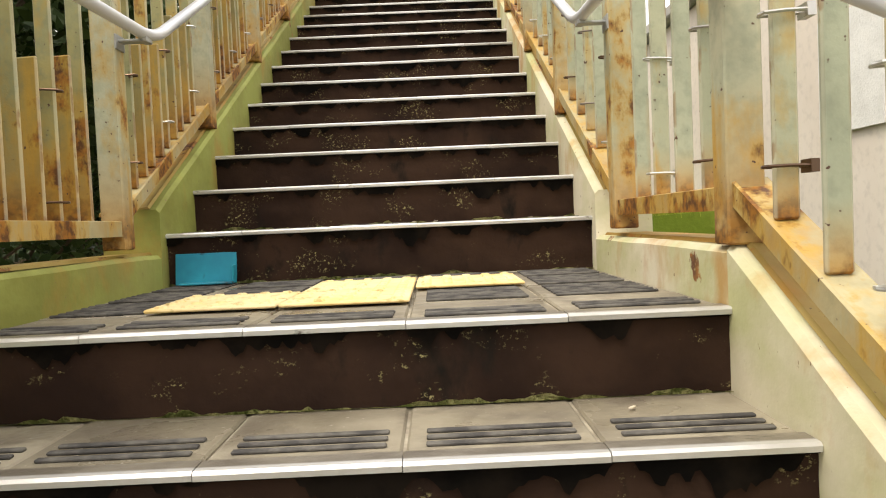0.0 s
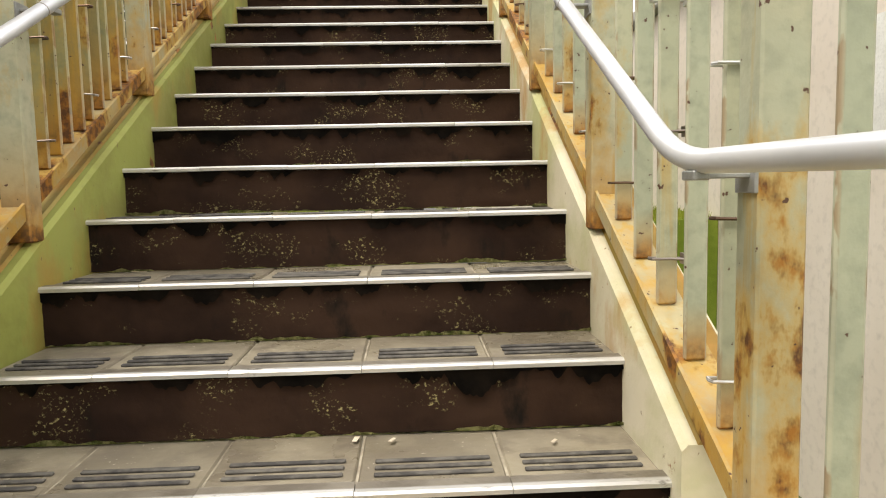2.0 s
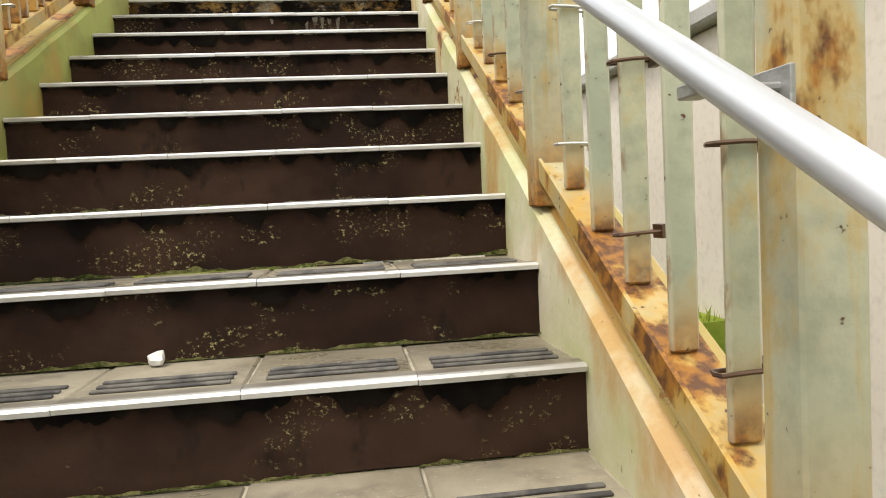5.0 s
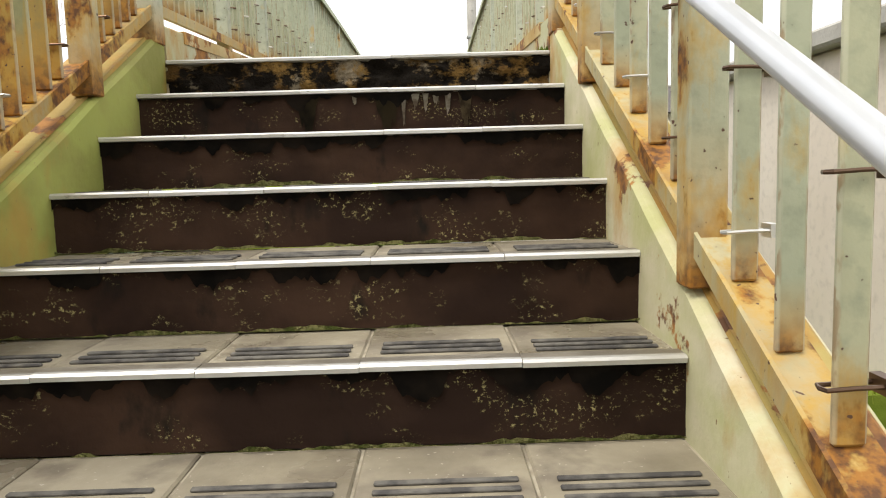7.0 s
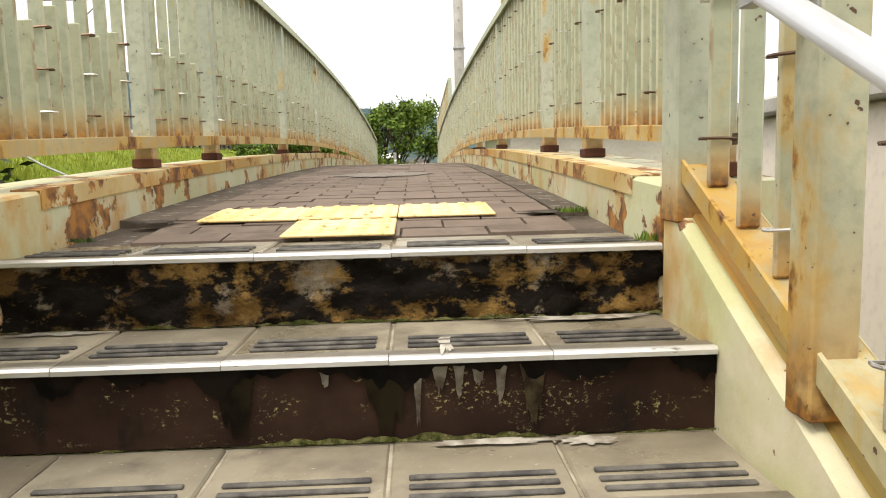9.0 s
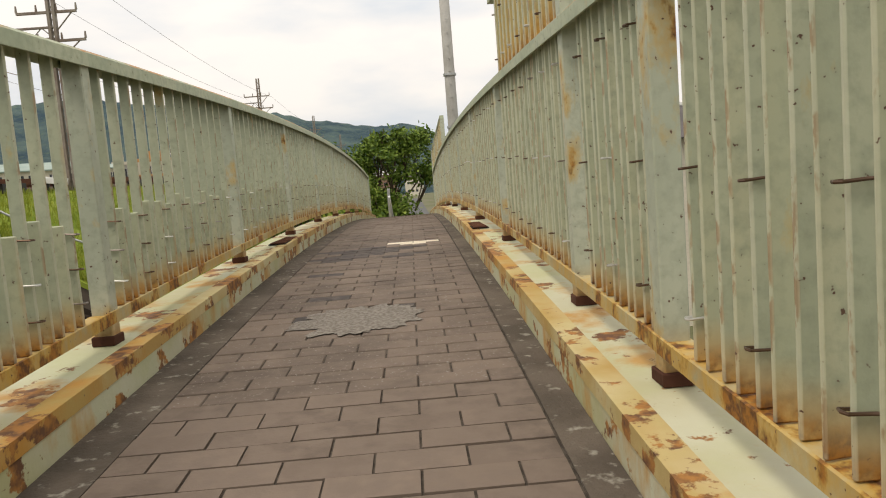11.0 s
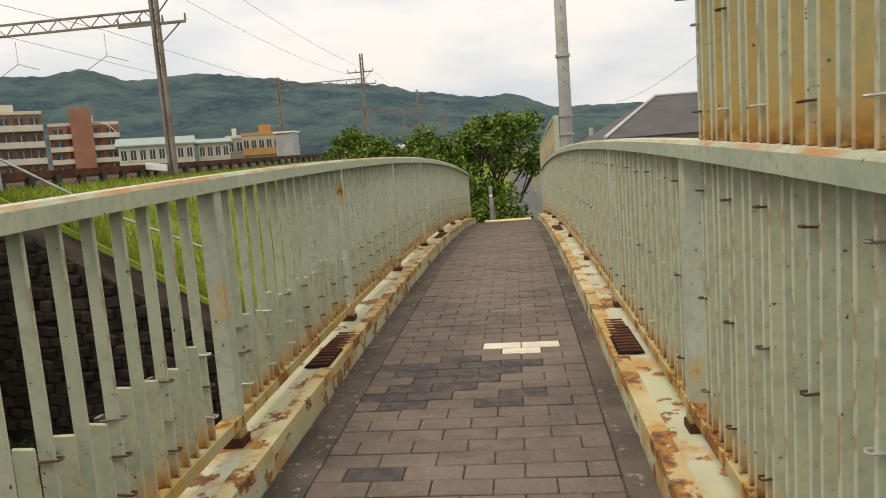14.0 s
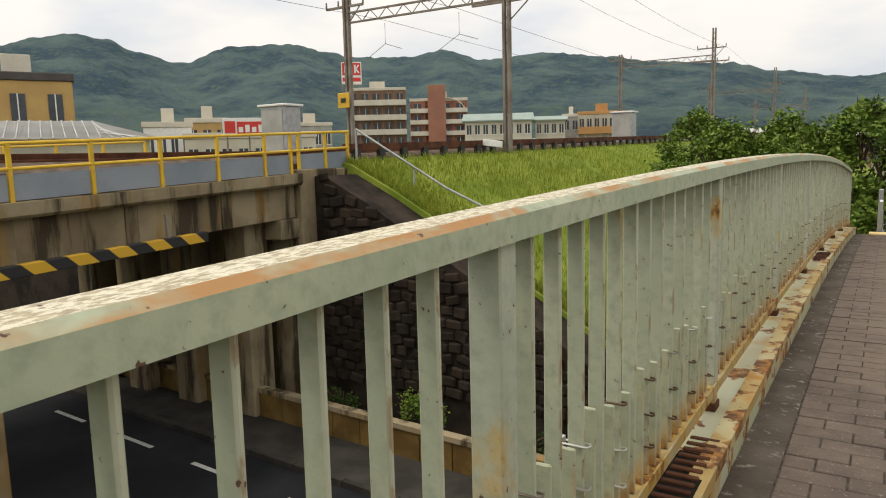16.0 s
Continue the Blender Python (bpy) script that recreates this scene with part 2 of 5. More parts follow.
M_TIE = m.color(m.mix(r, (0.62, 0.62, 0.60), (0.12, 0.075, 0.05))).m
m = Mat("blue_plastic", 0.45)
c = m.mix(m.noise(5, detail=5), (0.010, 0.22, 0.33), (0.015, 0.33, 0.45))
M_BLUE = m.color(m.mix(m.noise(7, detail=6, lo=0.60, hi=0.66), c, (0.02, 0.025, 0.03))).m
m = Mat("paver", 0.8)
v = m.mix(m.info.outputs["Random"], (0.145, 0.112, 0.090), (0.205, 0.158, 0.126))
c = m.mix(m.noise(14, detail=5), v, (0.180, 0.140, 0.113))
gp = m.n.new("ShaderNodeNewGeometry")
c = m.mix(m.math("MULTIPLY", m.noise(1.6, detail=6, rough=0.65, lo=0.45, hi=0.62, vec=gp.outputs["Position"]), 0.55), c, (0.075, 0.060, 0.050))
M_PAVER = m.color(m.mix(m.noise(70, detail=3, lo=0.62, hi=0.72), c, (0.26, 0.23, 0.20))).bump(m.noise(80, detail=4, lo=0.2, hi=0.8), 0.3, 0.003).m
m = Mat("paver_far", 0.8)
gm = m.n.new("ShaderNodeNewGeometry")
v = m.mix(gm.outputs["Random Per Island"], (0.145, 0.112, 0.090), (0.205, 0.158, 0.126))
v = m.mix(m.math("MULTIPLY", m.noise(1.6, detail=6, rough=0.65, lo=0.45, hi=0.62, vec=gm.outputs["Position"]), 0.55), v, (0.075, 0.060, 0.050))
M_PAVER2 = m.color(m.mix(m.noise(14, detail=5), v, (0.180, 0.140, 0.113))).bump(m.noise(80, detail=4, lo=0.2, hi=0.8), 0.3, 0.003).m
m = Mat("deck_bed", 0.9)
c = m.mix(m.noise(3, detail=6), (0.085, 0.070, 0.056), (0.135, 0.110, 0.088))
M_BED = m.color(m.mix(m.noise(20, detail=5, lo=0.6, hi=0.7), c, (0.28, 0.26, 0.22))).bump(m.noise(60, detail=5), 0.4, 0.005).m
m = Mat("dark_joint", 0.95)
M_JOINT = m.color(m.mix(m.noise(20), (0.05, 0.041, 0.033), (0.095, 0.078, 0.063))).m
m = Mat("pale_patch", 0.85)
M_PATCH = m.color(m.mix(m.noise(60, detail=4), (0.15, 0.13, 0.11), (0.25, 0.225, 0.195))).bump(m.noise(90), 0.5, 0.004).m
m = Mat("cream_tile", 0.75)
M_CREAM = m.color(m.mix(m.noise(9), (0.60, 0.52, 0.40), (0.70, 0.62, 0.50))).m
m = Mat("charcoal_paver", 0.8)
M_CHAR = m.color(m.mix(m.noise(16), (0.066, 0.057, 0.054), (0.105, 0.088, 0.078))).m


def plain(name, a, b, rough=0.8, scale=4.0, metal=0.0, fine=40.0, bump=0.25):
    m = Mat(name, rough, metal)
    c = m.mix(m.noise(scale, detail=5), a, b)
    return m.color(m.mix(m.math("MULTIPLY", m.noise(fine, detail=4, lo=0.5, hi=0.8), 0.4), c, tuple(0.55 * x for x in a))).bump(m.noise(fine, detail=5, lo=0.2, hi=0.8), bump, 0.01).m


m = Mat("stained_concrete", 0.9)
c = m.mix(m.noise(0.7, detail=5), (0.33, 0.27, 0.17), (0.20, 0.155, 0.095))
c = m.mix(m.math("MULTIPLY", m.noise(1.6, (1, 1, 0.12), 6, 0.65, 0.50, 0.60), 0.85), c, (0.030, 0.022, 0.014))
c = m.mix(m.math("MULTIPLY", m.noise(2.6, (1, 1, 0.10), 5, 0.6, 0.55, 0.66), 0.7), c, (0.30, 0.17, 0.045))
M_CONC = m.color(c).bump(m.noise(9, detail=6, lo=0.2, hi=0.8), 0.3, 0.01).m
M_CONC2 = plain("pale_concrete", (0.42, 0.41, 0.38), (0.34, 0.33, 0.30), 0.9, 1.2, 0, 25)
M_STONE = plain("dark_masonry", (0.045, 0.034, 0.025), (0.018, 0.014, 0.011), 0.95, 1.2, 0, 8)
M_LOWALL = plain("ochre_wall_panel", (0.20, 0.125, 0.038), (0.12, 0.072, 0.023), 0.9, 1.5, 0, 14)
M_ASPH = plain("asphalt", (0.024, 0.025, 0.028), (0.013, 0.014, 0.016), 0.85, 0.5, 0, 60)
M_LINE = plain("road_paint", (0.62, 0.62, 0.58), (0.5, 0.5, 0.46), 0.7)
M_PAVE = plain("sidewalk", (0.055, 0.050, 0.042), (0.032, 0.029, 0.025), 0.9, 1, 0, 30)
M_GROUND = plain("ground_earth", (0.12, 0.13, 0.06), (0.16, 0.15, 0.10), 0.95, 0.05, 0, 2)
M_YRAIL = plain("yellow_rail_paint", (0.72, 0.46, 0.03), (0.62, 0.38, 0.03), 0.5, 3)
M_GPANEL = plain("blue_grey_panel", (0.20, 0.235, 0.27), (0.26, 0.29, 0.32), 0.6, 0.7)
M_RUSTRAIL = plain("rusty_rail_steel", (0.13, 0.055, 0.03), (0.07, 0.03, 0.02), 0.85, 2)
M_BALLAST = plain("ballast", (0.16, 0.12, 0.09), (0.10, 0.075, 0.055), 0.95, 3, 0, 20, 0.8)
M_MAST = plain("mast_steel", (0.17, 0.13, 0.10), (0.25, 0.22, 0.18), 0.7, 1.5)
M_GALV = plain("galvanised_steel", (0.45, 0.46, 0.45), (0.36, 0.37, 0.36), 0.5, 4, 0.6)
M_WHITE = plain("white_paint", (0.78, 0.78, 0.75), (0.70, 0.70, 0.67), 0.6)
M_BLACK = plain("black_paint", (0.02, 0.02, 0.02), (0.035, 0.033, 0.03), 0.6)
M_RED = plain("red_sign", (0.62, 0.045, 0.035), (0.55, 0.04, 0.03), 0.5)
M_BRICKB = plain("brown_tile_facade", (0.27, 0.18, 0.125), (0.22, 0.145, 0.10), 0.8, 0.4, 0, 6, 0.05)
M_REDB = plain("red_brown_facade", (0.36, 0.17, 0.115), (0.30, 0.145, 0.10), 0.8, 0.4, 0, 6, 0.05)
M_CREAMW = plain("cream_render", (0.62, 0.58, 0.48), (0.55, 0.51, 0.42), 0.85, 0.5, 0, 8, 0.05)
M_BEIGE = plain("beige_render", (0.74, 0.68, 0.60), (0.68, 0.61, 0.53), 0.85, 0.4, 0, 10, 0.05)
M_ORANGE = plain("orange_tile_facade", (0.50, 0.27, 0.10), (0.43, 0.24, 0.10), 0.8, 0.5, 0, 8, 0.05)
M_ROOFG = plain("green_grey_roof", (0.24, 0.31, 0.27), (0.30, 0.36, 0.32), 0.6, 0.6, 0, 10, 0.05)
M_ROOFD = plain("dark_slate_roof", (0.060, 0.052, 0.050), (0.085, 0.074, 0.070), 0.75, 1.0, 0, 12)
M_ROOFL = plain("pale_metal_roof", (0.50, 0.50, 0.48), (0.42, 0.41, 0.38), 0.5, 0.5, 0, 12)
M_YHOUSE = plain("mustard_render", (0.50, 0.33, 0.13), (0.44, 0.29, 0.12), 0.85, 0.6, 0, 12, 0.05)
M_GLASS = plain("dark_window_glass", (0.035, 0.042, 0.05), (0.05, 0.058, 0.065), 0.15, 0.8, 0, 3, 0.0)
M_BARK = plain("bark", (0.10, 0.075, 0.05), (0.06, 0.045, 0.03), 0.95, 5, 0, 25, 0.6)


def leafy(name, a, b, rough=0.55):
    m = Mat(name, rough)
    g = m.n.new("ShaderNodeNewGeometry")
    m.color(m.mix(g.outputs["Random Per Island"], a, b))
    m.b.inputs["Specular IOR Level"].default_value = 0.2
    m.b.inputs["Transmission Weight"].default_value = 0.0
    m.b.inputs["Subsurface Weight"].default_value = 0.0
    return m.m


M_LEAF = leafy("leaf_green", (0.05, 0.105, 0.012), (0.17, 0.24, 0.035))
M_LEAFD = leafy("leaf_dark", (0.022, 0.045, 0.010), (0.055, 0.085, 0.02))
M_GRASS = leafy("grass_blades", (0.14, 0.19, 0.015), (0.31, 0.34, 0.045), 0.8)
M_GRASSB = plain("grass_soil", (0.14, 0.20, 0.025), (0.23, 0.28, 0.045), 0.95, 0.7, 0, 12, 0.8)
# forest green shifted to blue: the haze of distance is part of this colour
m = Mat("hazed_forest", 0.95)
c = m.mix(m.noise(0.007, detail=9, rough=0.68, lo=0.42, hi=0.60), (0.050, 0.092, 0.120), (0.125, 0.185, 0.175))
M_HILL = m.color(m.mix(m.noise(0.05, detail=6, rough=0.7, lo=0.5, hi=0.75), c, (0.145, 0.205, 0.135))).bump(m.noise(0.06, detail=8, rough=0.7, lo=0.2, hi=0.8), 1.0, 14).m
m = Mat("stripe_yellow_black", 0.6)
w = m.n.new("ShaderNodeMath")
w.operation = "PINGPONG"
s = m.n.new("ShaderNodeMath")
s.operation = "ADD"
m.l.new(m.axis(1), s.inputs[0])
m.l.new(m.axis(2), s.inputs[1])
m.l.new(s.outputs[0], w.inputs[0])
w.inputs[1].default_value = 0.42
M_STRIPE = m.color(m.mix(m.ramp(w.outputs[0], 0.20, 0.22), (0.02, 0.02, 0.02), (0.62, 0.36, 0.03))).m

# ---------------------------------------------------------------- builders


def empty(name, loc=(0, 0, 0), rz=0.0):
    ob = new(name)
    ob.empty_display_size = 0.1
    ob.matrix_basis = pose(*loc, 0, 0, rz)
    return ob


def finish(bm, name, mat, smooth=False):
    bmesh.ops.recalc_face_normals(bm, faces=bm.faces)
    me = bpy.data.meshes.new(name)
    bm.to_mesh(me)
    bm.free()
    me.materials.append(mat)
    if smooth:
        for p in me.polygons:
            p.use_smooth = True
    return me


def part(name, bm, mat, parent=None, label="", loc=None, smooth=False):
    """Links a bmesh, or a ready mesh, as one object under a thing."""
    me = bm if isinstance(bm, bpy.types.Mesh) else finish(bm, name, mat, smooth)
    ob = new(name, me)
    ob.parent = parent
    if loc is not None:
        ob.matrix_basis = loc if isinstance(loc, Matrix) else Matrix.Translation(loc)
    if label:
        ob["label"] = label
    return ob


def bm_box(x0, x1, y0, y1, z0, z1, bevel=0.0, bm=None):
    b = bm or bmesh.new()
    vs = bmesh.ops.create_cube(b, size=1)["verts"]
    bmesh.ops.scale(b, vec=(x1 - x0, y1 - y0, z1 - z0), verts=vs)
    bmesh.ops.translate(b, vec=((x0 + x1) / 2, (y0 + y1) / 2, (z0 + z1) / 2), verts=vs)
    if bevel:
        es = list({e for v in vs for e in v.link_edges})
        bmesh.ops.bevel(b, geom=es, offset=bevel, segments=1, affect="EDGES")
    return b


def bm_sweep(section, path, bm=None, closed=True):
    """Sweeps a polygon of (x, z) along a path of (dx, y, z), kept upright."""
    b = bm or bmesh.new()
    rings = [[b.verts.new((x + p[0], p[1], z + p[2])) for x, z in section] for p in path]
    n = len(section)
    for a, c in zip(rings, rings[1:]):
        for k in range(n if closed else n - 1):
            b.faces.new((a[k], a[(k + 1) % n], c[(k + 1) % n], c[k]))
    if closed:
        b.faces.new(rings[0])
        b.faces.new(rings[-1])
    return b


def bm_tube(points, r, seg=10, bm=None, r2=None):
    """A round bar through points."""
    b = bm or bmesh.new()
    pts = [Vector(p) for p in points]
    rings = []
    for i, p in enumerate(pts):
        d = (pts[min(i + 1, len(pts) - 1)] - pts[max(i - 1, 0)]).normalized()
        u = d.cross(Vector((0, 0, 1)) if abs(d.z) < 0.95 else Vector((1, 0, 0))).normalized()
        w = d.cross(u)
        rr = r if r2 is None else r + (r2 - r) * i / (len(pts) - 1)
        rings.append([b.verts.new(p + rr * (math.cos(2 * math.pi * k / seg) * u + math.sin(2 * math.pi * k / seg) * w)) for k in range(seg)])
    for a, c in zip(rings, rings[1:]):
        for k in range(seg):
            b.faces.new((a[k], a[(k + 1) % seg], c[(k + 1) % seg], c[k]))
    b.faces.new(rings[0])
    b.faces.new(rings[-1])
    return b


def bend(a, b, c, r=0.1, n=6):
    """Points that round the corner at b."""
    a, b, c = Vector(a), Vector(b), Vector(c)
    p, q = b + (a - b).normalized() * r, b + (c - b).normalized() * r
    return [p * (1 - t) ** 2 + b * 2 * t * (1 - t) + q * t * t for t in [k / n for k in range(n + 1)]]


def structure(name, bm, mat, label="", smooth=False):
    return tagged(part(name, bm, mat, None, "", None, smooth), label=label, kind="structure")


# ---------------------------------------------------------------- plan of the footbridge
TREAD, RISE = 0.2944, 0.158
Y1 = 2.4975                     # first riser above the landing
XR, XL = 0.510, -0.930          # inner faces of the parapets
FR, FL = 0.690, -1.080          # fence lines
ZLAND, YLAND = -0.02, 1.385     # landing and its front edge
YD = Y1 + 16 * TREAD            # front edge of the deck
YEND = 25.4
ROAD_Z = -2.72


def deck_z(y):
    u = y - YD
    return 17 * RISE + 0.064 * u - 0.00385 * u * u


def slope_up(y):
    return RISE + (y - Y1) * RISE / TREAD


def slope_low(y):
    return ZLAND + (y - YLAND) * RISE / TREAD


# ---------------------------------------------------------------- ground, road
structure("ground", bm_box(-2500, 2500, -400, 3000, ROAD_Z - 0.6, ROAD_Z - 0.06), M_GROUND, "flat earth and grass ground")
b = bmesh.new()
ca, sa = math.cos(radians(-3.6)), math.sin(radians(-3.6))


def road_pt(u, v, z):
    """u along the road, v across it, about its far kerb under the bridge."""
    return (u * ca - v * sa - 1.0, u * sa + v * ca + 20.6, z)


def road_slab(u0, u1, v0, v1, z0, z1, bm=None):
    b = bm or bmesh.new()
    lo = [b.verts.new(road_pt(u, v, z0)) for u, v in ((u0, v0), (u1, v0), (u1, v1), (u0, v1))]
    hi = [b.verts.new(road_pt(u, v, z1)) for u, v in ((u0, v0), (u1, v0), (u1, v1), (u0, v1))]
    b.faces.new(lo), b.faces.new(hi)
    for k in range(4):
        b.faces.new((lo[k], lo[(k + 1) % 4], hi[(k + 1) % 4], hi[k]))
    return b


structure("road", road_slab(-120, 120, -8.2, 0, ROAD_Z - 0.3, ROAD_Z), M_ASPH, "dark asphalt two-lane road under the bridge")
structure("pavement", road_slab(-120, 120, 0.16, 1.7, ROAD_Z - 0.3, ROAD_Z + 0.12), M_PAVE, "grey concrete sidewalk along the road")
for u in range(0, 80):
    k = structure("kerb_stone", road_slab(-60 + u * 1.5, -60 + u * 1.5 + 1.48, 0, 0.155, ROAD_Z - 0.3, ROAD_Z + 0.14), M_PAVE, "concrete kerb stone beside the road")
for u in range(-24, 16):
    structure("road_line", road_slab(u * 3.2, u * 3.2 + 1.55, -1.05, -0.93, ROAD_Z, ROAD_Z + 0.006), M_LINE, "white broken lane line on asphalt")
structure("road", bm_box(-1.3, 3.2, 29, 330, ROAD_Z - 0.3, ROAD_Z + 0.02), plain("lane_asphalt", (0.13, 0.13, 0.13), (0.10, 0.10, 0.10), 0.85, 0.6), "grey lane leading away past the bridge")

# ---------------------------------------------------------------- stairs
bridge = tagged(empty("stair_flight"), label="brown concrete footbridge stairs with metal nosings", kind="structure")


def tile_mesh(w, d, h=0.03):
    return finish(bm_box(0, w, 0, d, -h, 0, 0.004), "tile", M_TILE)


STRIP = finish(bm_box(0, 0.235, 0, 0.013, 0, 0.006, 0.002), "grip_strip", M_GRIP)
SEAMS = [XR, 0.210, -0.085, -0.380, -0.675, XL]
TILE_M = [tile_mesh(SEAMS[k] - SEAMS[k + 1] - 0.006, TREAD - 0.036) for k in range(5)]
NOSE_M = []
for k in range(5):
    w = SEAMS[k] - SEAMS[k + 1] - 0.0015
    sec = [(-0.004, -0.0155), (-0.016, -0.014), (-0.017, -0.005), (-0.012, 0.0), (0.034, 0.0), (0.034, -0.03)]
    bn = bmesh.new()
    ra, rb = [[bn.verts.new((x, y, z)) for y, z in sec] for x in (0, w)]
    for q in range(6):
        bn.faces.new((ra[q], ra[(q + 1) % 6], rb[(q + 1) % 6], rb[q]))
    bn.faces.new(ra), bn.faces.new(rb)
    NOSE_M.append(finish(bn, "nosing", M_NOSE))
rnd = random.Random(4)


def tread_row(parent, y, z, strips=3, depth=None):
    """One row of tread tiles with nosing strips and dark grip strips."""
    for k in range(5):
        x0, w = SEAMS[k + 1], SEAMS[k] - SEAMS[k + 1]
        dz = rnd.uniform(-0.002, 0.002)
        part("nosing", NOSE_M[k], None, parent, "", pose(x0 + 0.0008, y, z + 0.4 * dz, 0, rnd.uniform(-0.04, 0.04), rnd.uniform(-0.05, 0.05)))
        t = part("tile", TILE_M[k], None, parent, "", pose(x0 + 0.003, y + 0.036, z - 0.003 + dz))
        for s in range(strips):
            sc = min(1.0, (w - 0.05) / 0.235)
            part("grip_strip", STRIP, None, t, "", Matrix.Translation(((w - 0.235 * sc) / 2, 0.022 + 0.034 * s, 0.0)) @ Matrix.Diagonal((sc, 1, 1, 1)))


def riser(parent, y, z0, z1, mat, rough=0.003, seed=1):
    """A riser slab with an uneven face."""
    b = bmesh.new()
    nx, nz = 60, 8
    g = [[b.verts.new((XL - 0.01 + (XR - XL + 0.02) * i / nx,
                       y - rough * noise.fractal(Vector((i * 0.35 + seed * 9, j * 0.45, seed)), 1.0, 2.0, 4) - 0.0, z0 + (z1 - z0) * j / nz)) for j in range(nz + 1)] for i in range(nx + 1)]
    for i in range(nx):
        for j in range(nz):
            b.faces.new((g[i][j], g[i + 1][j], g[i + 1][j + 1], g[i][j + 1]))
    back = [b.verts.new((x, y + 0.08, z)) for x, z in ((XL - 0.01, z0), (XR + 0.01, z0), (XR + 0.01, z1), (XL - 0.01, z1))]
    b.faces.new(back)
    return part("riser", b, mat, parent, smooth=True)


def ragged_strip(name, mat, y, z, depth, up, n, seed, parent, x0=XL, x1=XR, label=""):
    """A thin uneven strip along a riser, hanging down or growing up."""
    b = bmesh.new()
    top, bot = [], []
    for i in range(n + 1):
        x = x0 + (x1 - x0) * i / n
        h = depth * max(0.05, 0.35 + 1.3 * noise.fractal(Vector((x * 9 + seed * 3.1, seed, 0.3)), 0.7, 2.0, 6))
        top.append(b.verts.new((x, y, z)))
        bot.append(b.verts.new((x, y + 0.0005, z + (h if up else -h))))
    for i in range(n):
        b.faces.new((top[i], top[i + 1], bot[i + 1], bot[i]))
    bmesh.ops.solidify(b, geom=b.faces[:], thickness=0.004)
    return part(name, b, mat, parent, label)


for i in range(1, 18):
    y, z = Y1 + (i - 1) * TREAD, i * RISE
    if i < 17:
        tread_row(bridge, y - 0.0, z)
    zlo = (i - 1) * RISE if i > 1 else ZLAND
    riser(bridge, y, zlo, z - 0.0155, M_RISER if i < 17 else M_ROCK, 0.004 if i < 17 else 0.03, i)
    if i < 17:
        # ragged near-black strip hanging below the nosing
        ragged_strip("grime", M_DARK, y - 0.0085, z - 0.0155, 0.036, False, 200, i, bridge)
    ragged_strip("moss", M_MOSS, y - 0.012, zlo + 0.001, 0.010, True, 120, i + 30, bridge)
    part("tread_bed", bm_box(XL - 0.01, XR + 0.01, y + 0.03, y + TREAD + 0.06, z - 0.09, z - 0.0085), M_MORTAR, bridge)
tread_row(bridge, YD, 17 * RISE)
# lime runs and wet wedges on the riser below the top one
yk = Y1 + 15 * TREAD - 0.011
for x0, w0, dp, mat, sd in ((-0.36, 0.09, 0.125, M_WET, 5), (-0.09, 0.10, 0.125, M_WET, 6), (0.175, 0.055, 0.115, M_TAN, 7), (-0.035, 0.018, 0.11, M_LIME, 8), (0.005, 0.03, 0.045, M_LIME, 9), (0.04, 0.022, 0.06, M_LIME, 10), (0.075, 0.03, 0.035, M_LIME, 11), (0.115, 0.026, 0.07, M_LIME, 12), (0.255, 0.035, 0.03, M_LIME, 13), (-0.20, 0.02, 0.03, M_LIME, 14)):
    bw = bmesh.new()
    ra, rb = [], []
    for q in range(25):
        u = -1 + q / 12
        x = x0 + u * w0 / 2 + 0.004 * noise.noise(Vector((u * 3, sd, 0)))
        d = dp * (1 - abs(u) ** 2.4) * (0.9 + 0.35 * noise.noise(Vector((u * 4, sd, 2)))) + 0.004
        ra.append(bw.verts.new((x, yk + 0.004, 16 * RISE - 0.022)))
        rb.append(bw.verts.new((x0 + (x - x0) * 0.8, yk + 0.0045, 16 * RISE - 0.022 - d)))
    for q in range(24):
        bw.faces.new((ra[q], ra[q + 1], rb[q + 1], rb[q]))
    bmesh.ops.solidify(bw, geom=bw.faces[:], thickness=0.003)
    part("stain_run", bw, mat, bridge)

# chalky crusts dried on the upper treads against the risers
for cx, cy, cz, rx_, ry_, sd in ((0.33, YD - 0.035, 16 * RISE, 0.13, 0.022, 1), (-0.80, YD - 0.030, 16 * RISE, 0.09, 0.018, 2), (0.10, YD - TREAD - 0.030, 15 * RISE, 0.11, 0.014, 3), (0.27, YD - TREAD - 0.040, 15 * RISE, 0.05, 0.018, 4), (0.02, YD - 0.20, 16 * RISE, 0.012, 0.10, 5)):
    bc = bmesh.new()
    rim = []
    for q in range(48):
        a = 2 * math.pi * q / 48
        r = 1 + 0.7 * noise.fractal(Vector((math.cos(a) * 2.2, math.sin(a) * 2.2, sd)), 0.8, 2.0, 5)
        rim.append(bc.verts.new((cx + rx_ * r * math.cos(a), min(cy + ry_ * r * math.sin(a), cy + 0.024), cz + 0.0025)))
    bc.faces.new(rim)
    part("lime_crust", bc, M_CRUST, bridge, "chalky white crust")

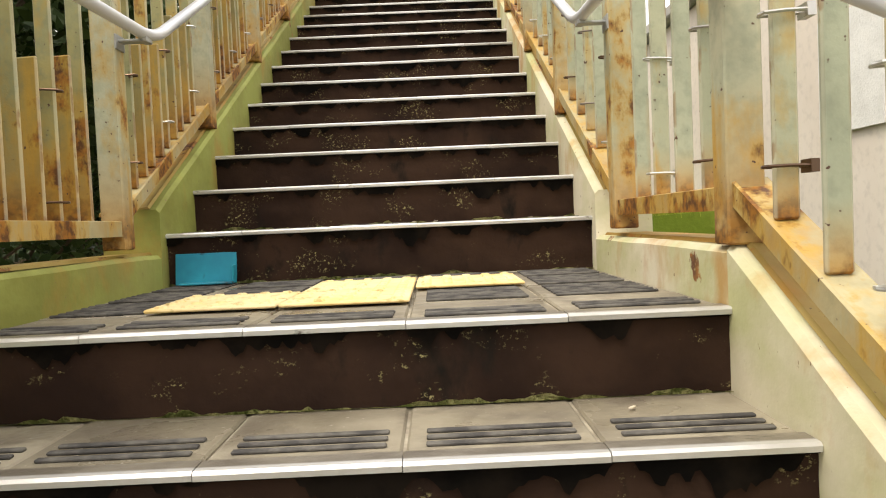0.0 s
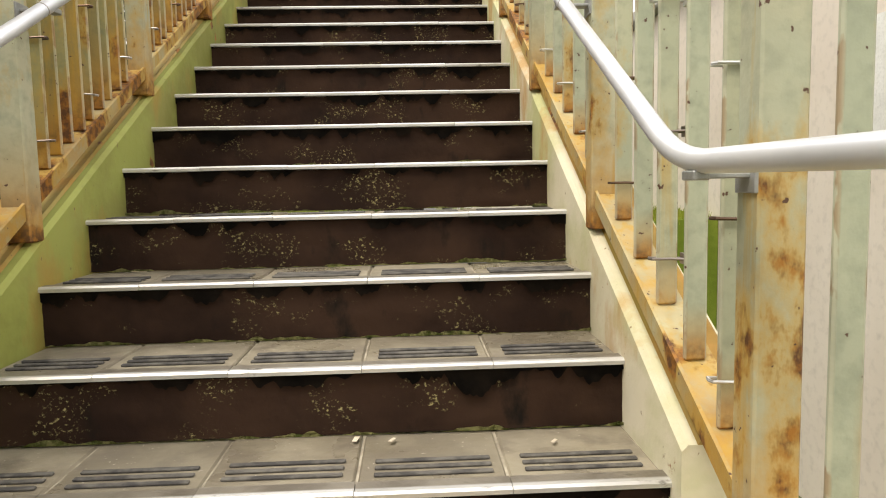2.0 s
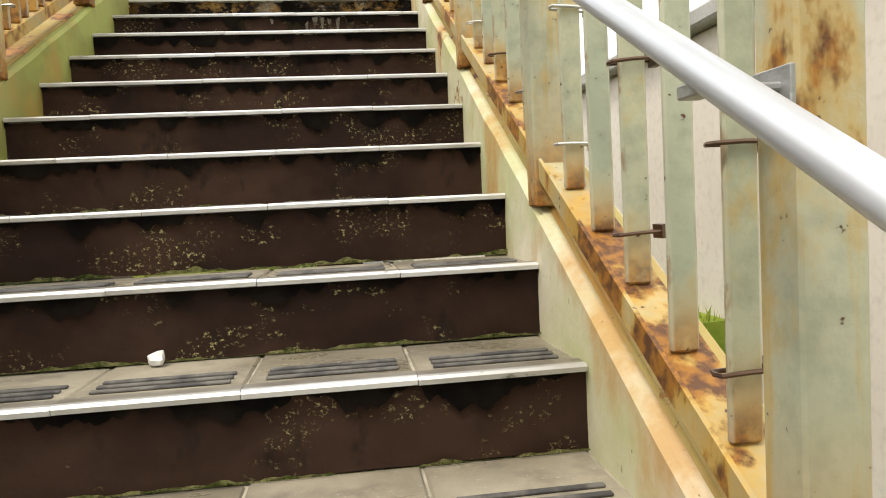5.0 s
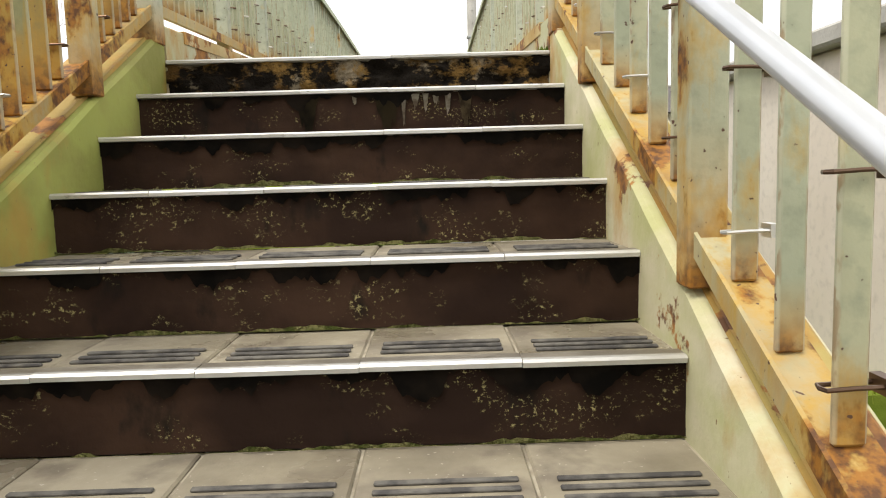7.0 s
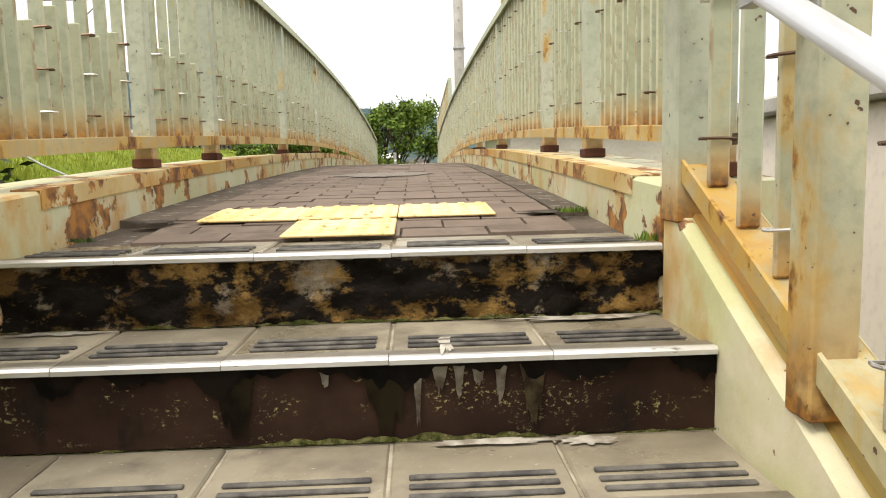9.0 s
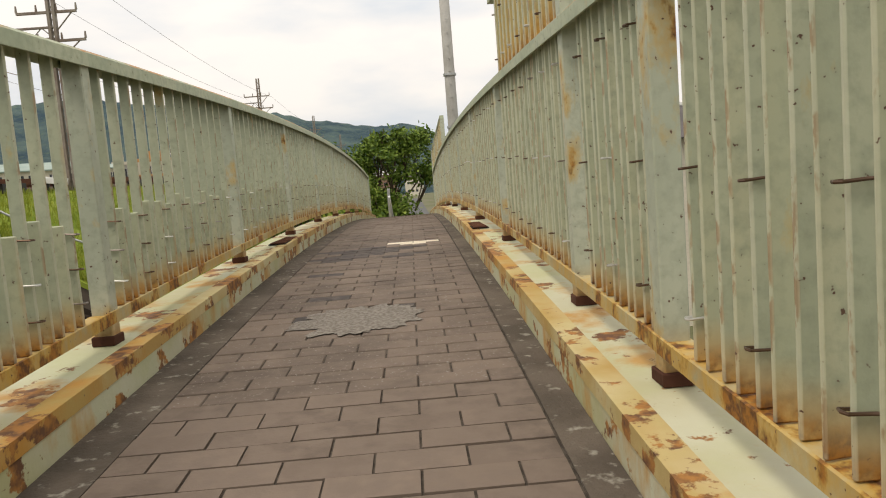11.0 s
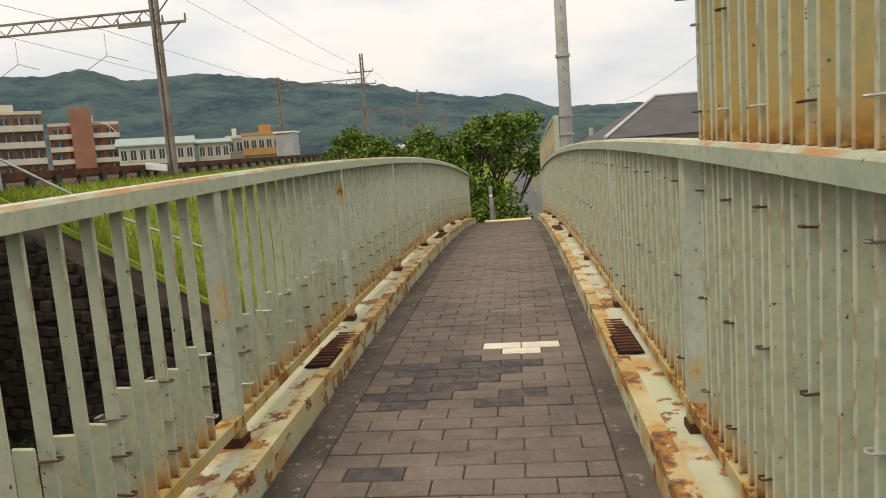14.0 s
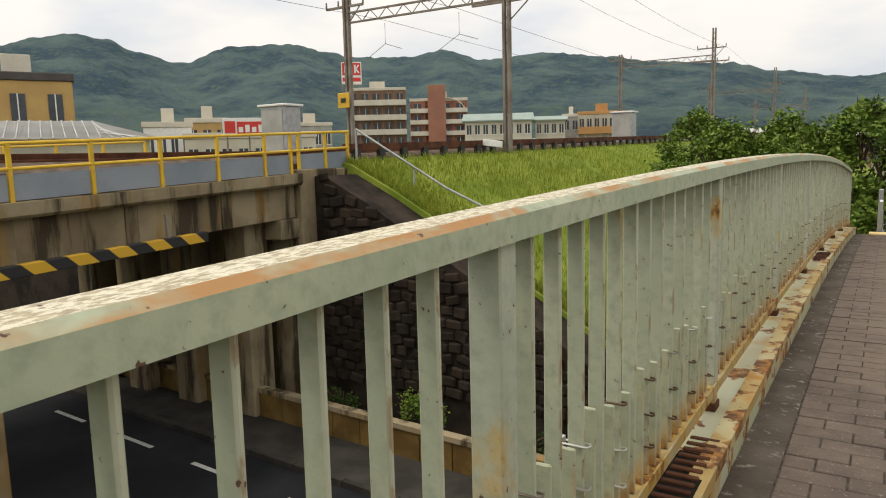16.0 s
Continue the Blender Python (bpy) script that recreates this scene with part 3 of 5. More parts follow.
# landing: a front row like a tread, then tiles wholly covered with strips
tread_row(bridge, YLAND, ZLAND)
part("landing_bed", bm_box(XL - 0.03, XR + 0.03, YLAND + 0.03, Y1 + 0.06, ZLAND - 0.2, ZLAND - 0.0085), M_MORTAR, bridge)
rows = [YLAND + 0.298, YLAND + 0.298 + 0.29, YLAND + 0.298 + 0.58]
for r_, yr in enumerate(rows):
    dep = 0.286 if r_ < 2 else Y1 - yr - 0.004
    for k in range(5):
        x0, w = SEAMS[k + 1], SEAMS[k] - SEAMS[k + 1]
        t = part("tile", tile_mesh(w - 0.006, dep), None, bridge, "", pose(x0 + 0.003, yr, ZLAND - 0.003))
        for s in range(int(dep / 0.036)):
            sc = min(1.0, (w - 0.04) / 0.235)
            part("grip_strip", STRIP, None, t, "", Matrix.Translation(((w - 0.235 * sc) / 2, 0.016 + 0.036 * s, 0.0)) @ Matrix.Diagonal((sc, 1, 1, 1)))
# lower flight
for k in range(0, 17):
    y, z = YLAND - k * TREAD, ZLAND - k * RISE
    riser(bridge, y, z - RISE, z - 0.0155, M_RISER, 0.004, 40 + k)
    ragged_strip("grime", M_DARK, y - 0.0085, z - 0.0155, 0.045, False, 200, 50 + k, bridge)
    ragged_strip("moss", M_MOSS, y - 0.012, z - RISE + 0.001, 0.012, True, 120, 60 + k, bridge)
    if k:
        tread_row(bridge, y, z)
        part("tread_bed", bm_box(XL - 0.01, XR + 0.01, y + 0.03, y + TREAD + 0.06, z - 0.09, z - 0.0085), M_MORTAR, bridge)

# tactile paving plates


def tactile(x0, y0, z, w=0.292, d=0.292, tilt=0.0, pitch=0.0):
    b = bm_box(0, w, 0, d, 0, 0.008, 0.003)
    for i in range(5):
        for j in range(5):
            cx, cy = w * (i + 0.5) / 5, d * (j + 0.5) / 5
            ring = [[b.verts.new((cx + r * math.cos(a), cy + r * math.sin(a), h)) for a in [math.pi * q / 4 for q in range(8)]] for r, h in ((0.017, 0.006), (0.011, 0.013))]
            for q in range(8):
                b.faces.new((ring[0][q], ring[0][(q + 1) % 8], ring[1][(q + 1) % 8], ring[1][q]))
            b.faces.new(ring[1])
    ob = tagged(part("tactile_plate", b, M_YEL, None, "", pose(x0, y0, z, pitch, tilt, 0)), label="yellow tactile warning plate glued to the tiles", category="tactile plate", group="tactile plates")
    return ob


for x0, y0 in ((-0.672, 1.645), (-0.377, 1.645), (-0.377, 1.955), (-0.082, 1.955)):
    tactile(x0, y0, ZLAND + 0.004, 0.290, 0.30)
for x0, y0, dy in ((-0.377, 7.47, 0), (-0.377, 7.765, 0), (-0.672, 7.765, 0.6), (-0.082, 7.765, -0.4)):
    tactile(x0, y0, deck_z(y0) + 0.004 - 0.012 * max(0.0, 8.0 - y0) / 0.5, tilt=dy * 0.4, pitch=3.5)

# blue plastic scoop leaning in the landing corner
bs = empty("plastic_scoop", (-0.90, 2.455, ZLAND + 0.004))
tagged(bs, label="scuffed blue plastic scoop leaning against the bottom riser", category="scoop")
bb = bm_box(0, 0.205, 0.0, 0.006, 0.0, 0.105, 0.002)
bmesh.ops.bevel(bb, geom=[e for e in bb.edges if abs(e.verts[0].co.x - e.verts[1].co.x) < 1e-4 and abs(e.verts[0].co.z - e.verts[1].co.z) < 1e-4 and e.verts[0].co.x > 0.19], offset=0.02, segments=3, affect="EDGES")
part("back_plate", bb, M_BLUE, bs, loc=pose(0, 0.010, 0.0, -8, 0, 0))
part("lip", bm_box(0.03, 0.205, -0.055, 0.0, 0.0, 0.006, 0.002), M_BLUE, bs, loc=pose(0, 0.010, 0.002))
part("side_rim", bm_box(0.199, 0.205, -0.03, 0.006, 0.0, 0.06, 0.002), M_BLUE, bs, loc=pose(0, 0.008, 0.002))
# crumpled paper on a tread
bp_ = bmesh.new()
bmesh.ops.create_icosphere(bp_, subdivisions=2, radius=0.018)
for v in bp_.verts:
    v.co *= 1 + 0.5 * noise.noise(v.co * 90)
    v.co.z = max(v.co.z * 0.9 + 0.012, 0)
tagged(part("paper_scrap", bp_, M_WHITE, None, "", (-0.285, Y1 + 8 * TREAD - 0.03, 8 * RISE + 0.0)), label="crumpled white paper scrap on a stair tread", category="litter")
for x, y, z, s in ((-0.10, Y1 + TREAD - 0.05, RISE, 0.9), (-0.02, Y1 + TREAD - 0.06, RISE, 0.7), (0.33, Y1 + TREAD - 0.10, RISE, 0.6), (0.30, 1.29, ZLAND - RISE, 0.5)):
    bq = bm_box(-0.016 * s, 0.016 * s, -0.006 * s, 0.006 * s, 0, 0.002, 0)
    for v in bq.verts:
        v.co.z += 0.25 * abs(v.co.x)
    tagged(part("dry_leaf", bq, M_CREAM, None, "", pose(x, y, z + 0.001, 0, 0, 30 * s * 3)), label="small pale dry leaf lying on a tread", category="leaf")

# ---------------------------------------------------------------- parapets of the stairs
def parapet(name, side, y0, y1, zf, mat, label, top=0.09, drop=0.34):
    """Sloping or level parapet; its rusted top is a sheet of its own."""
    st = tagged(empty(name), label=label, kind="structure")
    s = 1 if side == "R" else -1
    xi, w = (XR, 0.19) if s > 0 else (XL, -0.19)
    n = max(2, int(abs(y1 - y0) / 0.12))
    ys = [y0 + (y1 - y0) * k / n for k in range(n + 1)]
    sec = [(0, -drop), (0, top - 0.012), (0.012 * s, top), (w - 0.012 * s, top), (w, top - 0.012), (w, -drop)]
    b = bm_sweep(sec, [(xi, y, zf(y)) for y in ys])
    for v in b.verts:
        v.co.x += 0.004 * noise.noise(v.co * 5)
        v.co.z += 0.004 * noise.noise(v.co * 4 + Vector((3, 1, 2)))
    part("body", b, mat, st)
    sec2 = [(0.030 * s, top + 0.001), (0.036 * s, top + 0.010), (0.055 * s, top + 0.007), (w - 0.02 * s, top + 0.007), (w - 0.012 * s, top + 0.001)]
    part("cap_sheet", bm_sweep(sec2, [(xi, y, zf(y)) for y in ys]), M_STRTOP, st)
    return st


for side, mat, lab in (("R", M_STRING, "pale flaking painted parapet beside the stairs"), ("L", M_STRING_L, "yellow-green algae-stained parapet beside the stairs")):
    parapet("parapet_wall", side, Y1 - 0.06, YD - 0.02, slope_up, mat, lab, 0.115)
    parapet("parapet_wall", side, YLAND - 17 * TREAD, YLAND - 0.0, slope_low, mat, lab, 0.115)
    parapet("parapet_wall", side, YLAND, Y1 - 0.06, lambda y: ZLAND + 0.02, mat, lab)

# ---------------------------------------------------------------- fences


def tie_mesh():
    """A staple of wire round a slat with its nut."""
    b = bm_tube([(0.042, 0.012, 0), (-0.034, 0.012, 0), (-0.037, 0.0, 0), (-0.034, -0.012, 0), (0.0, -0.013, 0.001), (0.042, -0.012, 0)], 0.0032, 6)
    bm_box(0.034, 0.048, -0.017, 0.017, -0.011, 0.011, 0, b)
    return finish(b, "wire_tie", M_TIE)


TIE = tie_mesh()
BARS = {}


def bar_mesh(key, h, w, d, mat):
    k = (key, round(h, 3), mat.name)
    if k not in BARS:
        BARS[k] = finish(bm_box(-d / 2, d / 2, -w / 2, w / 2, 0, h, 0.004), key, mat)
    return BARS[k]


def fence_bay(fx, s, y0, y1, zf, h, label, infill=0.0, ties=(0.16, 0.42), post0=True, ext=0.0, rail=True, post_h=None, group="fence bays", gap=0.10, paint=M_BAR, paint2=M_INFILL, stair=False):
    """One bay: the post at y0, slats to y1, sill and top rail. s: +1 when the walkway lies towards -x."""
    bay = empty("fence_bay", (fx, y0, zf(y0)))
    tagged(bay, label=label, category="fence", group=group)
    z0 = zf(y0)

    def rel(y):
        return (y - y0, zf(y) - z0)

    n = 8
    ys = [y0 + (y1 - y0) * k / n for k in range(n + 1)]
    path = [(0, *rel(y)) for y in ys]
    if post0:
        ph = h if post_h is None else post_h
        part("post", bar_mesh("post", ph - 0.03 + ext, 0.066, 0.070, M_POST_S if stair else M_POST), None, bay, "", (-0.014 * s if stair else 0, 0.0, 0))
        if not stair:
            part("base_shoe", finish(bm_box(-0.042, 0.042, -0.044, 0.044, 0, 0.035, 0.003), "base_shoe", M_RUSTRAIL), None, bay, "", (0, 0, 0.0))
    # sill: a flat with a turned-down edge
    sec = [(-0.040, gap - 0.022), (-0.040, gap + 0.022), (-0.034, gap + 0.024), (-0.033, gap + 0.013), (0.040, gap + 0.013), (0.040, gap + 0.004), (-0.034, gap + 0.004), (-0.034, gap - 0.022)]
    part("sill", bm_sweep([(s * x, z) for x, z in sec], path), M_SILL_S if stair else M_SILL, bay)
    if rail:
        sec = [(-0.052, h - 0.060), (-0.052, h - 0.012), (-0.038, h), (0.038, h), (0.052, h - 0.012), (0.052, h - 0.060), (0.044, h - 0.060), (0.044, h - 0.03), (-0.044, h - 0.03), (-0.044, h - 0.060)]
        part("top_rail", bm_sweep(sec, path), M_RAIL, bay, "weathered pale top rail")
    if stair:
        nb = round((y1 - y0) / 0.1475)
        step = (y1 - y0) / nb
        spots = [y0 + step * k for k in range(1, nb)]
    else:
        step = 0.1405
        spots = [y0 + 0.142 + step * k for k in range(20) if y0 + 0.142 + step * k < y1 - 0.08]
    for k, y in enumerate(spots):
        dy, dz = rel(y)
        wob = rnd.uniform(-0.25, 0.25)
        tied = k % 2 == 0
        part("slat", bar_mesh("slat", h - gap - 0.045, 0.013, 0.042, M_BAR_T if stair and tied and paint is M_BAR else paint), None, bay, "", pose(0, dy, dz + gap + 0.014, wob, 0, rnd.uniform(-2, 2)))
        if tied:
            for t in ties:
                part("wire_tie", TIE, None, bay, "", pose(0, dy, dz + gap + t + rnd.uniform(-0.012, 0.012), 0, rnd.uniform(-5, 5), 0) @ Matrix.Diagonal((s, 1, 1, 1)))
        if infill and k < len(spots) - 1:
            dy2, dz2 = rel(y + step / 2)
            hh = infill + (rnd.uniform(-0.015, 0.015) if infill < 0.9 else 0)
            hh = [hh, hh - 0.02, hh + 0.02][k % 3] if infill < 0.9 else hh
            hh = round(hh / 0.01) * 0.01
            part("infill_slat", bar_mesh("infill_slat", hh, 0.011, 0.060, paint2), None, bay, "", pose(s * 0.004, dy2, dz2 + gap + 0.015, rnd.uniform(-0.3, 0.3), 0, s * rnd.uniform(-4, 10)))
    if infill >= 0.9:
        dy, dz = rel(spots[0] - step / 2)
        part("infill_slat", bar_mesh("infill_slat", infill, 0.011, 0.060, paint2), None, bay, "", pose(s * 0.004, dy, dz + gap + 0.015, 0, 0, s * 4))
        if ext:
            part("upper_infill", bar_mesh("upper_infill", ext - 0.03, 0.011, 0.060, M_INFILL), None, bay, "", pose(s * 0.004, dy, dz + h))
    if ext:
        sec = [(-0.035, h + ext - 0.03), (-0.035, h + ext + 0.012), (0.035, h + ext + 0.012), (0.035, h + ext - 0.03)]
        part("upper_rail", bm_sweep(sec, path), M_RAIL, bay)
        for k, y in enumerate(spots):
            dy, dz = rel(y)
            part("upper_slat", bar_mesh("upper_slat", ext - 0.03, 0.013, 0.042, paint), None, bay, "", pose(0, dy, dz + h))
            if k < len(spots) - 1:
                part("upper_infill", bar_mesh("upper_infill", ext - 0.03, 0.011, 0.060, M_INFILL), None, bay, "", pose(s * 0.004, dy + step / 2, dz + h))
            if k % 2 == 0:
                for t in (0.09, 0.36):
                    part("wire_tie", TIE, None, bay, "", pose(0, dy, dz + h + t) @ Matrix.Diagonal((s, 1, 1, 1)))
    return bay


def kerb_top(y):
    return deck_z(y) + 0.13


DH = 1.06
LAB_R = "sage green slatted steel fence bay with wire ties and rust"
LAB_L = "sage green slatted fence bay with short infill slats and rust"
deck_posts = [7.34, 8.52, 9.43] + [11.475 + 1.955 * k for k in range(7)] + [YEND]
for a, c in zip(deck_posts, deck_posts[1:]):
    e = 0.50 if a < 11.4 or a > 19.0 else 0.0
    fence_bay(FR, 1, a, c, kerb_top, DH, ("sage green two-tier slatted steel fence bay with rust" if e else LAB_R), 0.91, (0.12, 0.44, 0.80), ext=e, group="deck fence bays", paint2=M_INFILL_D)
    fence_bay(FL, -1, a, c, kerb_top, DH, LAB_L, 0.36, (0.10, 0.22, 0.34), group="deck fence bays", paint2=M_INFILL_D)
for fx, s in ((FR, 1), (FL, -1)):
    ep = empty("end_post", (fx, YEND + 0.05, kerb_top(YEND)))
    tagged(ep, label="sage green steel end post of the deck fence", category="post")
    part("post", bar_mesh("post_end", DH + (0.52 if s > 0 else 0.0), 0.09, 0.095, M_POST), None, ep)

# stairs: sloping bays
SFR, SFL = 0.555, -0.975
for fx, s, lab, inf in ((SFR, 1, "sage green sloping slatted stair fence bay streaked with rust", 0.0), (SFL, -1, "sage green sloping stair fence bay with short infill slats", 0.42)):
    up = [2.20 + 0.886 * k for k in range(6)] + [YD - 0.06]
    for a, c in zip(up, up[1:]):
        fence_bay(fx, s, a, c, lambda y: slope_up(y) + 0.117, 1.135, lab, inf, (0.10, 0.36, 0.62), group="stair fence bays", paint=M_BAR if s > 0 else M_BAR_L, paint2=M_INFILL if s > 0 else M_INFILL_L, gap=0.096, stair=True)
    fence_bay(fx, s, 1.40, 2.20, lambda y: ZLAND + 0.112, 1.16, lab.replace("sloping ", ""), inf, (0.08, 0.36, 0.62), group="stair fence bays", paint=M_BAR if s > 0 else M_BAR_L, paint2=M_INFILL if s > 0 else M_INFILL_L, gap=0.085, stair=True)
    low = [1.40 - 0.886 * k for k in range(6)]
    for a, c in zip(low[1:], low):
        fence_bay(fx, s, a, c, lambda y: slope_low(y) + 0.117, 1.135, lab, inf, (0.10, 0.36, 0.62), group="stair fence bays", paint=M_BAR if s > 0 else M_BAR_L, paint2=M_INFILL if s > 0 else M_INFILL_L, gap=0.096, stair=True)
    ep = empty("corner_post", (fx, YD - 0.06, slope_up(YD) + 0.05))
    tagged(ep, label="pale steel corner post at the stair head", category="post")
    part("post", bar_mesh("post_c", 1.30, 0.09, 0.10, M_POST), None, ep)

# handrails
for s, hx in ((1, 0.432), (-1, -0.848)):
    hr = empty("handrail", (0, 0, 0))
    tagged(hr, label="silver metal pipe handrail bracketed to the fence posts", category="handrail", group="handrails")
    z0 = 0.745
    k = RISE / TREAD
    lowp = (hx + 0.03 * s, YLAND - 13 * TREAD, z0 - k * (1.54 - (YLAND - 13 * TREAD)))
    b1, b2, topp = (hx + 0.03 * s, 1.54, z0), (hx, 2.26, z0), (hx, YD + 0.02, z0 + k * (YD + 0.02 - 2.26))
    pts = [lowp] + bend(lowp, b1, b2) + bend(b1, b2, topp) + [topp]
    part("pipe", bm_tube(pts, 0.0175, 14), M_PIPE, hr, smooth=True)
    for yy in (3.03, 4.32, 5.58, 6.9):
        zz = z0 + k * (yy - 2.26)
        part("sleeve_joint", bm_tube([(hx, yy - 0.0015, zz - 0.0015 * k), (hx, yy + 0.0015, zz + 0.0015 * k)], 0.0178, 14), M_MAST, hr, smooth=True)
    fx = SFR if s > 0 else SFL
    for yy in [1.40 - 0.886 * q for q in (4, 3, 2, 1, 0)] + [2.20 + 0.886 * q for q in range(6)]:
        zz = z0 + (k * (yy - 2.26) if yy > 2.26 else (0 if yy > 1.54 else -k * (1.54 - yy)))
        bk = bm_box(min(hx, fx - 0.03 * s), max(hx, fx - 0.03 * s), yy - 0.016, yy + 0.016, zz - 0.024, zz - 0.016, 0.002)
        xw = fx - 0.050 * s
        bm_box(xw - 0.003, xw + 0.003, yy - 0.030, yy + 0.030, zz - 0.045, zz - 0.002, 0.001, bk)
        bm_box(hx - 0.012, hx + 0.012, yy - 0.022, yy + 0.022, zz - 0.026, zz - 0.012, 0.002, bk)
        part("bracket", bk, M_GALV, hr)
    part("end_cap", bm_tube([topp, (hx, YD + 0.035, topp[2] + 0.008)], 0.0195, 14), plain("green_cap", (0.10, 0.22, 0.15), (0.08, 0.17, 0.12), 0.5) if s > 0 else M_GALV, hr)

# ---------------------------------------------------------------- deck
N = 60
ysd = [YD + 0.03 + (YEND + 0.3 - YD - 0.03) * k / N for k in range(N + 1)]
structure("deck_slab", bm_sweep([(XL - 0.02, -0.45), (XL - 0.02, -0.022), (XR + 0.02, -0.022), (XR + 0.02, -0.45)], [(0, y, deck_z(y)) for y in ysd]), M_BED, "concrete footbridge deck slab")
PX0, PX1 = -0.765, 0.395
for nm, xa, xb in (("gutter_strip", XL + 0.002, PX0 - 0.004), ("gutter_strip", PX1 + 0.004, XR - 0.002)):
    structure(nm, bm_sweep([(xa, -0.03), (xa, 0.002), (xb, -0.002), (xb, -0.03)], [(0, y, deck_z(y)) for y in ysd[2:]]), M_BED, "dark grimy mortar strip beside the pavers")
for s, xi, w in ((1, XR, 0.31), (-1, XL, -0.28)):
    kb = tagged(empty("kerb"), label="flaking painted steel kerb with rust along the deck", kind="structure")
    ysk = [YD - 0.0 + (YEND + 0.1 - YD) * k / 90 for k in range(91)]
    bk = bm_sweep([(0, -0.45), (0, 0.122), (0.008 * s, 0.13), (w - 0.008 * s, 0.13), (w, 0.122), (w, -0.45)], [(xi, y, deck_z(y)) for y in ysk])
    part("body", bk, M_KERB, kb)
    part("edge_angle", bm_sweep([(-0.004 * s, 0.085), (-0.004 * s, 0.1345), (0.070 * s, 0.1345), (0.070 * s, 0.1305), (0.0, 0.1305), (0.0, 0.085)], [(xi, y, deck_z(y)) for y in ysk[1:]]), M_EDGE, kb, "rusted steel edge angle")
    # rusted drain gratings let into the kerb top
    for yg in (12.75, 18.6):
        for q in range(12):
            part("grate_bar", bm_box(-0.055, 0.055, -0.012, 0.012, 0.0, 0.012, 0.003), M_RUSTRAIL, kb, "", (xi + 0.085 * s, yg - 0.33 + q * 0.06, deck_z(yg) + 0.131))
        part("grate_pan", bm_box(-0.065, 0.065, -0.36, 0.36, -0.004, 0.003), M_DARK, kb, "", (xi + 0.085 * s, yg, deck_z(yg) + 0.131))
# broken edge hole and weeds at the stair head
for xh in (0.36, -0.80):
    bh = bmesh.new()
    ring = [bh.verts.new((xh + (0.07 + 0.03 * math.sin(5 * a)) * math.cos(a), 7.80 + 0.045 * math.sin(a) + 0.01 * math.sin(7 * a), deck_z(7.80 + 0.045 * math.sin(a)) + 0.003)) for a in [2 * math.pi * q / 18 for q in range(18)]]
    bh.faces.new(ring)
    bmesh.ops.solidify(bh, geom=bh.faces[:], thickness=0.004)
    structure("broken_paving", bh, M_JOINT, "dark crumbled hole in the paving by the kerb")


def tuft(x, y, z, n, r, h, mat, name="weed_tuft", seed=0):
    rr = random.Random(seed)
    v, f = [], []
    for _ in range(n):
        a, d = rr.uniform(0, 6.28), r * math.sqrt(rr.random())
        px, py = d * math.cos(a), d * math.sin(a)
        hh, w, ln = h * rr.uniform(0.5, 1.1), 0.004 + h * 0.03, rr.uniform(-0.4, 0.4) * h
        b0 = len(v)
        ca_, sa_ = math.cos(a + 1.3), math.sin(a + 1.3)
        v += [(px - w * ca_, py - w * sa_, 0), (px + w * ca_, py + w * sa_, 0), (px + ln * math.cos(a), py + ln * math.sin(a), hh)]
        f.append((b0, b0 + 1, b0 + 2))
    me = bpy.data.meshes.new(name)
    me.from_pydata(v, [], f)
    me.materials.append(mat)
    ob = new(name, me)
    ob.matrix_basis = Matrix.Translation((x, y, z))
    return tagged(ob, label="small green weed tuft growing by the kerb", category="weed", kind="stuff")


tuft(0.44, 7.80, deck_z(7.8), 90, 0.055, 0.018, M_LEAF, seed=2)
tuft(0.49, 7.24, deck_z(7.24), 25, 0.025, 0.022, M_LEAF, seed=3)
tuft(-0.86, 7.45, deck_z(7.45), 40, 0.04, 0.012, M_LEAFD, seed=4)
# ---------------------------------------------------------------- railway bridge and embankment
RX = -14.0                      # near face of the railway bridge


def zramp(y):
    return 3.55 + (y - 17.0) * 0.0395


rb = tagged(empty("railway_bridge"), label="stained concrete railway bridge over the road", category="bridge")
part("girder", bm_sweep([(-9.0, -1.17), (-9.0, -0.3), (0, -0.3), (0, -1.17)], [(RX, y, zramp(y)) for y in (2.0, 24.35)]), M_CONC, rb)
part("upper_ledge", bm_sweep([(-9.0, -0.30), (-9.0, 0.0), (0.35, 0.0), (0.35, -0.24), (0.28, -0.30)], [(RX, y, zramp(y)) for y in (2.0, 24.35)]), M_CONC, rb)
for yy in [4 + 2.55 * k for k in range(8)]:
    part("girder_rib", bm_box(RX - 0.02, RX + 0.05, yy, yy + 0.30, zramp(yy) - 1.165, zramp(yy) - 0.31, 0.01), M_CONC, rb)
part("bearing_block", bm_box(RX - 1.2, RX + 0.12, 23.7, 24.6, 2.10, 2.64, 0.03), M_CONC, rb)
ab = structure("abutment", bm_box(RX - 10, RX + 0.25, 24.36, 26.7, ROAD_Z - 0.3, 3.95, 0.03), M_CONC, "stained concrete bridge abutment")
for yy in (16.0, 23.0):
    for q in range(4):
        structure("bridge_pier", bm_box(RX - 1.4 - q * 2.3, RX - 0.5 - q * 2.3, yy, yy + 0.8, ROAD_Z - 0.2, zramp(yy) - 1.16, 0.04), M_CONC, "streaked concrete pier under the railway bridge")
structure("abutment", bm_box(RX - 10, RX + 0.2, -2.0, 2.0, ROAD_Z - 0.3, 3.6, 0.03), M_STONE, "dark stained concrete bridge abutment")
structure("retaining_wall", bm_box(-70, RX - 10.05, 24.5, 26.2, ROAD_Z - 0.3, 2.3, 0.03), M_STONE, "dark stone retaining wall beyond the railway bridge")
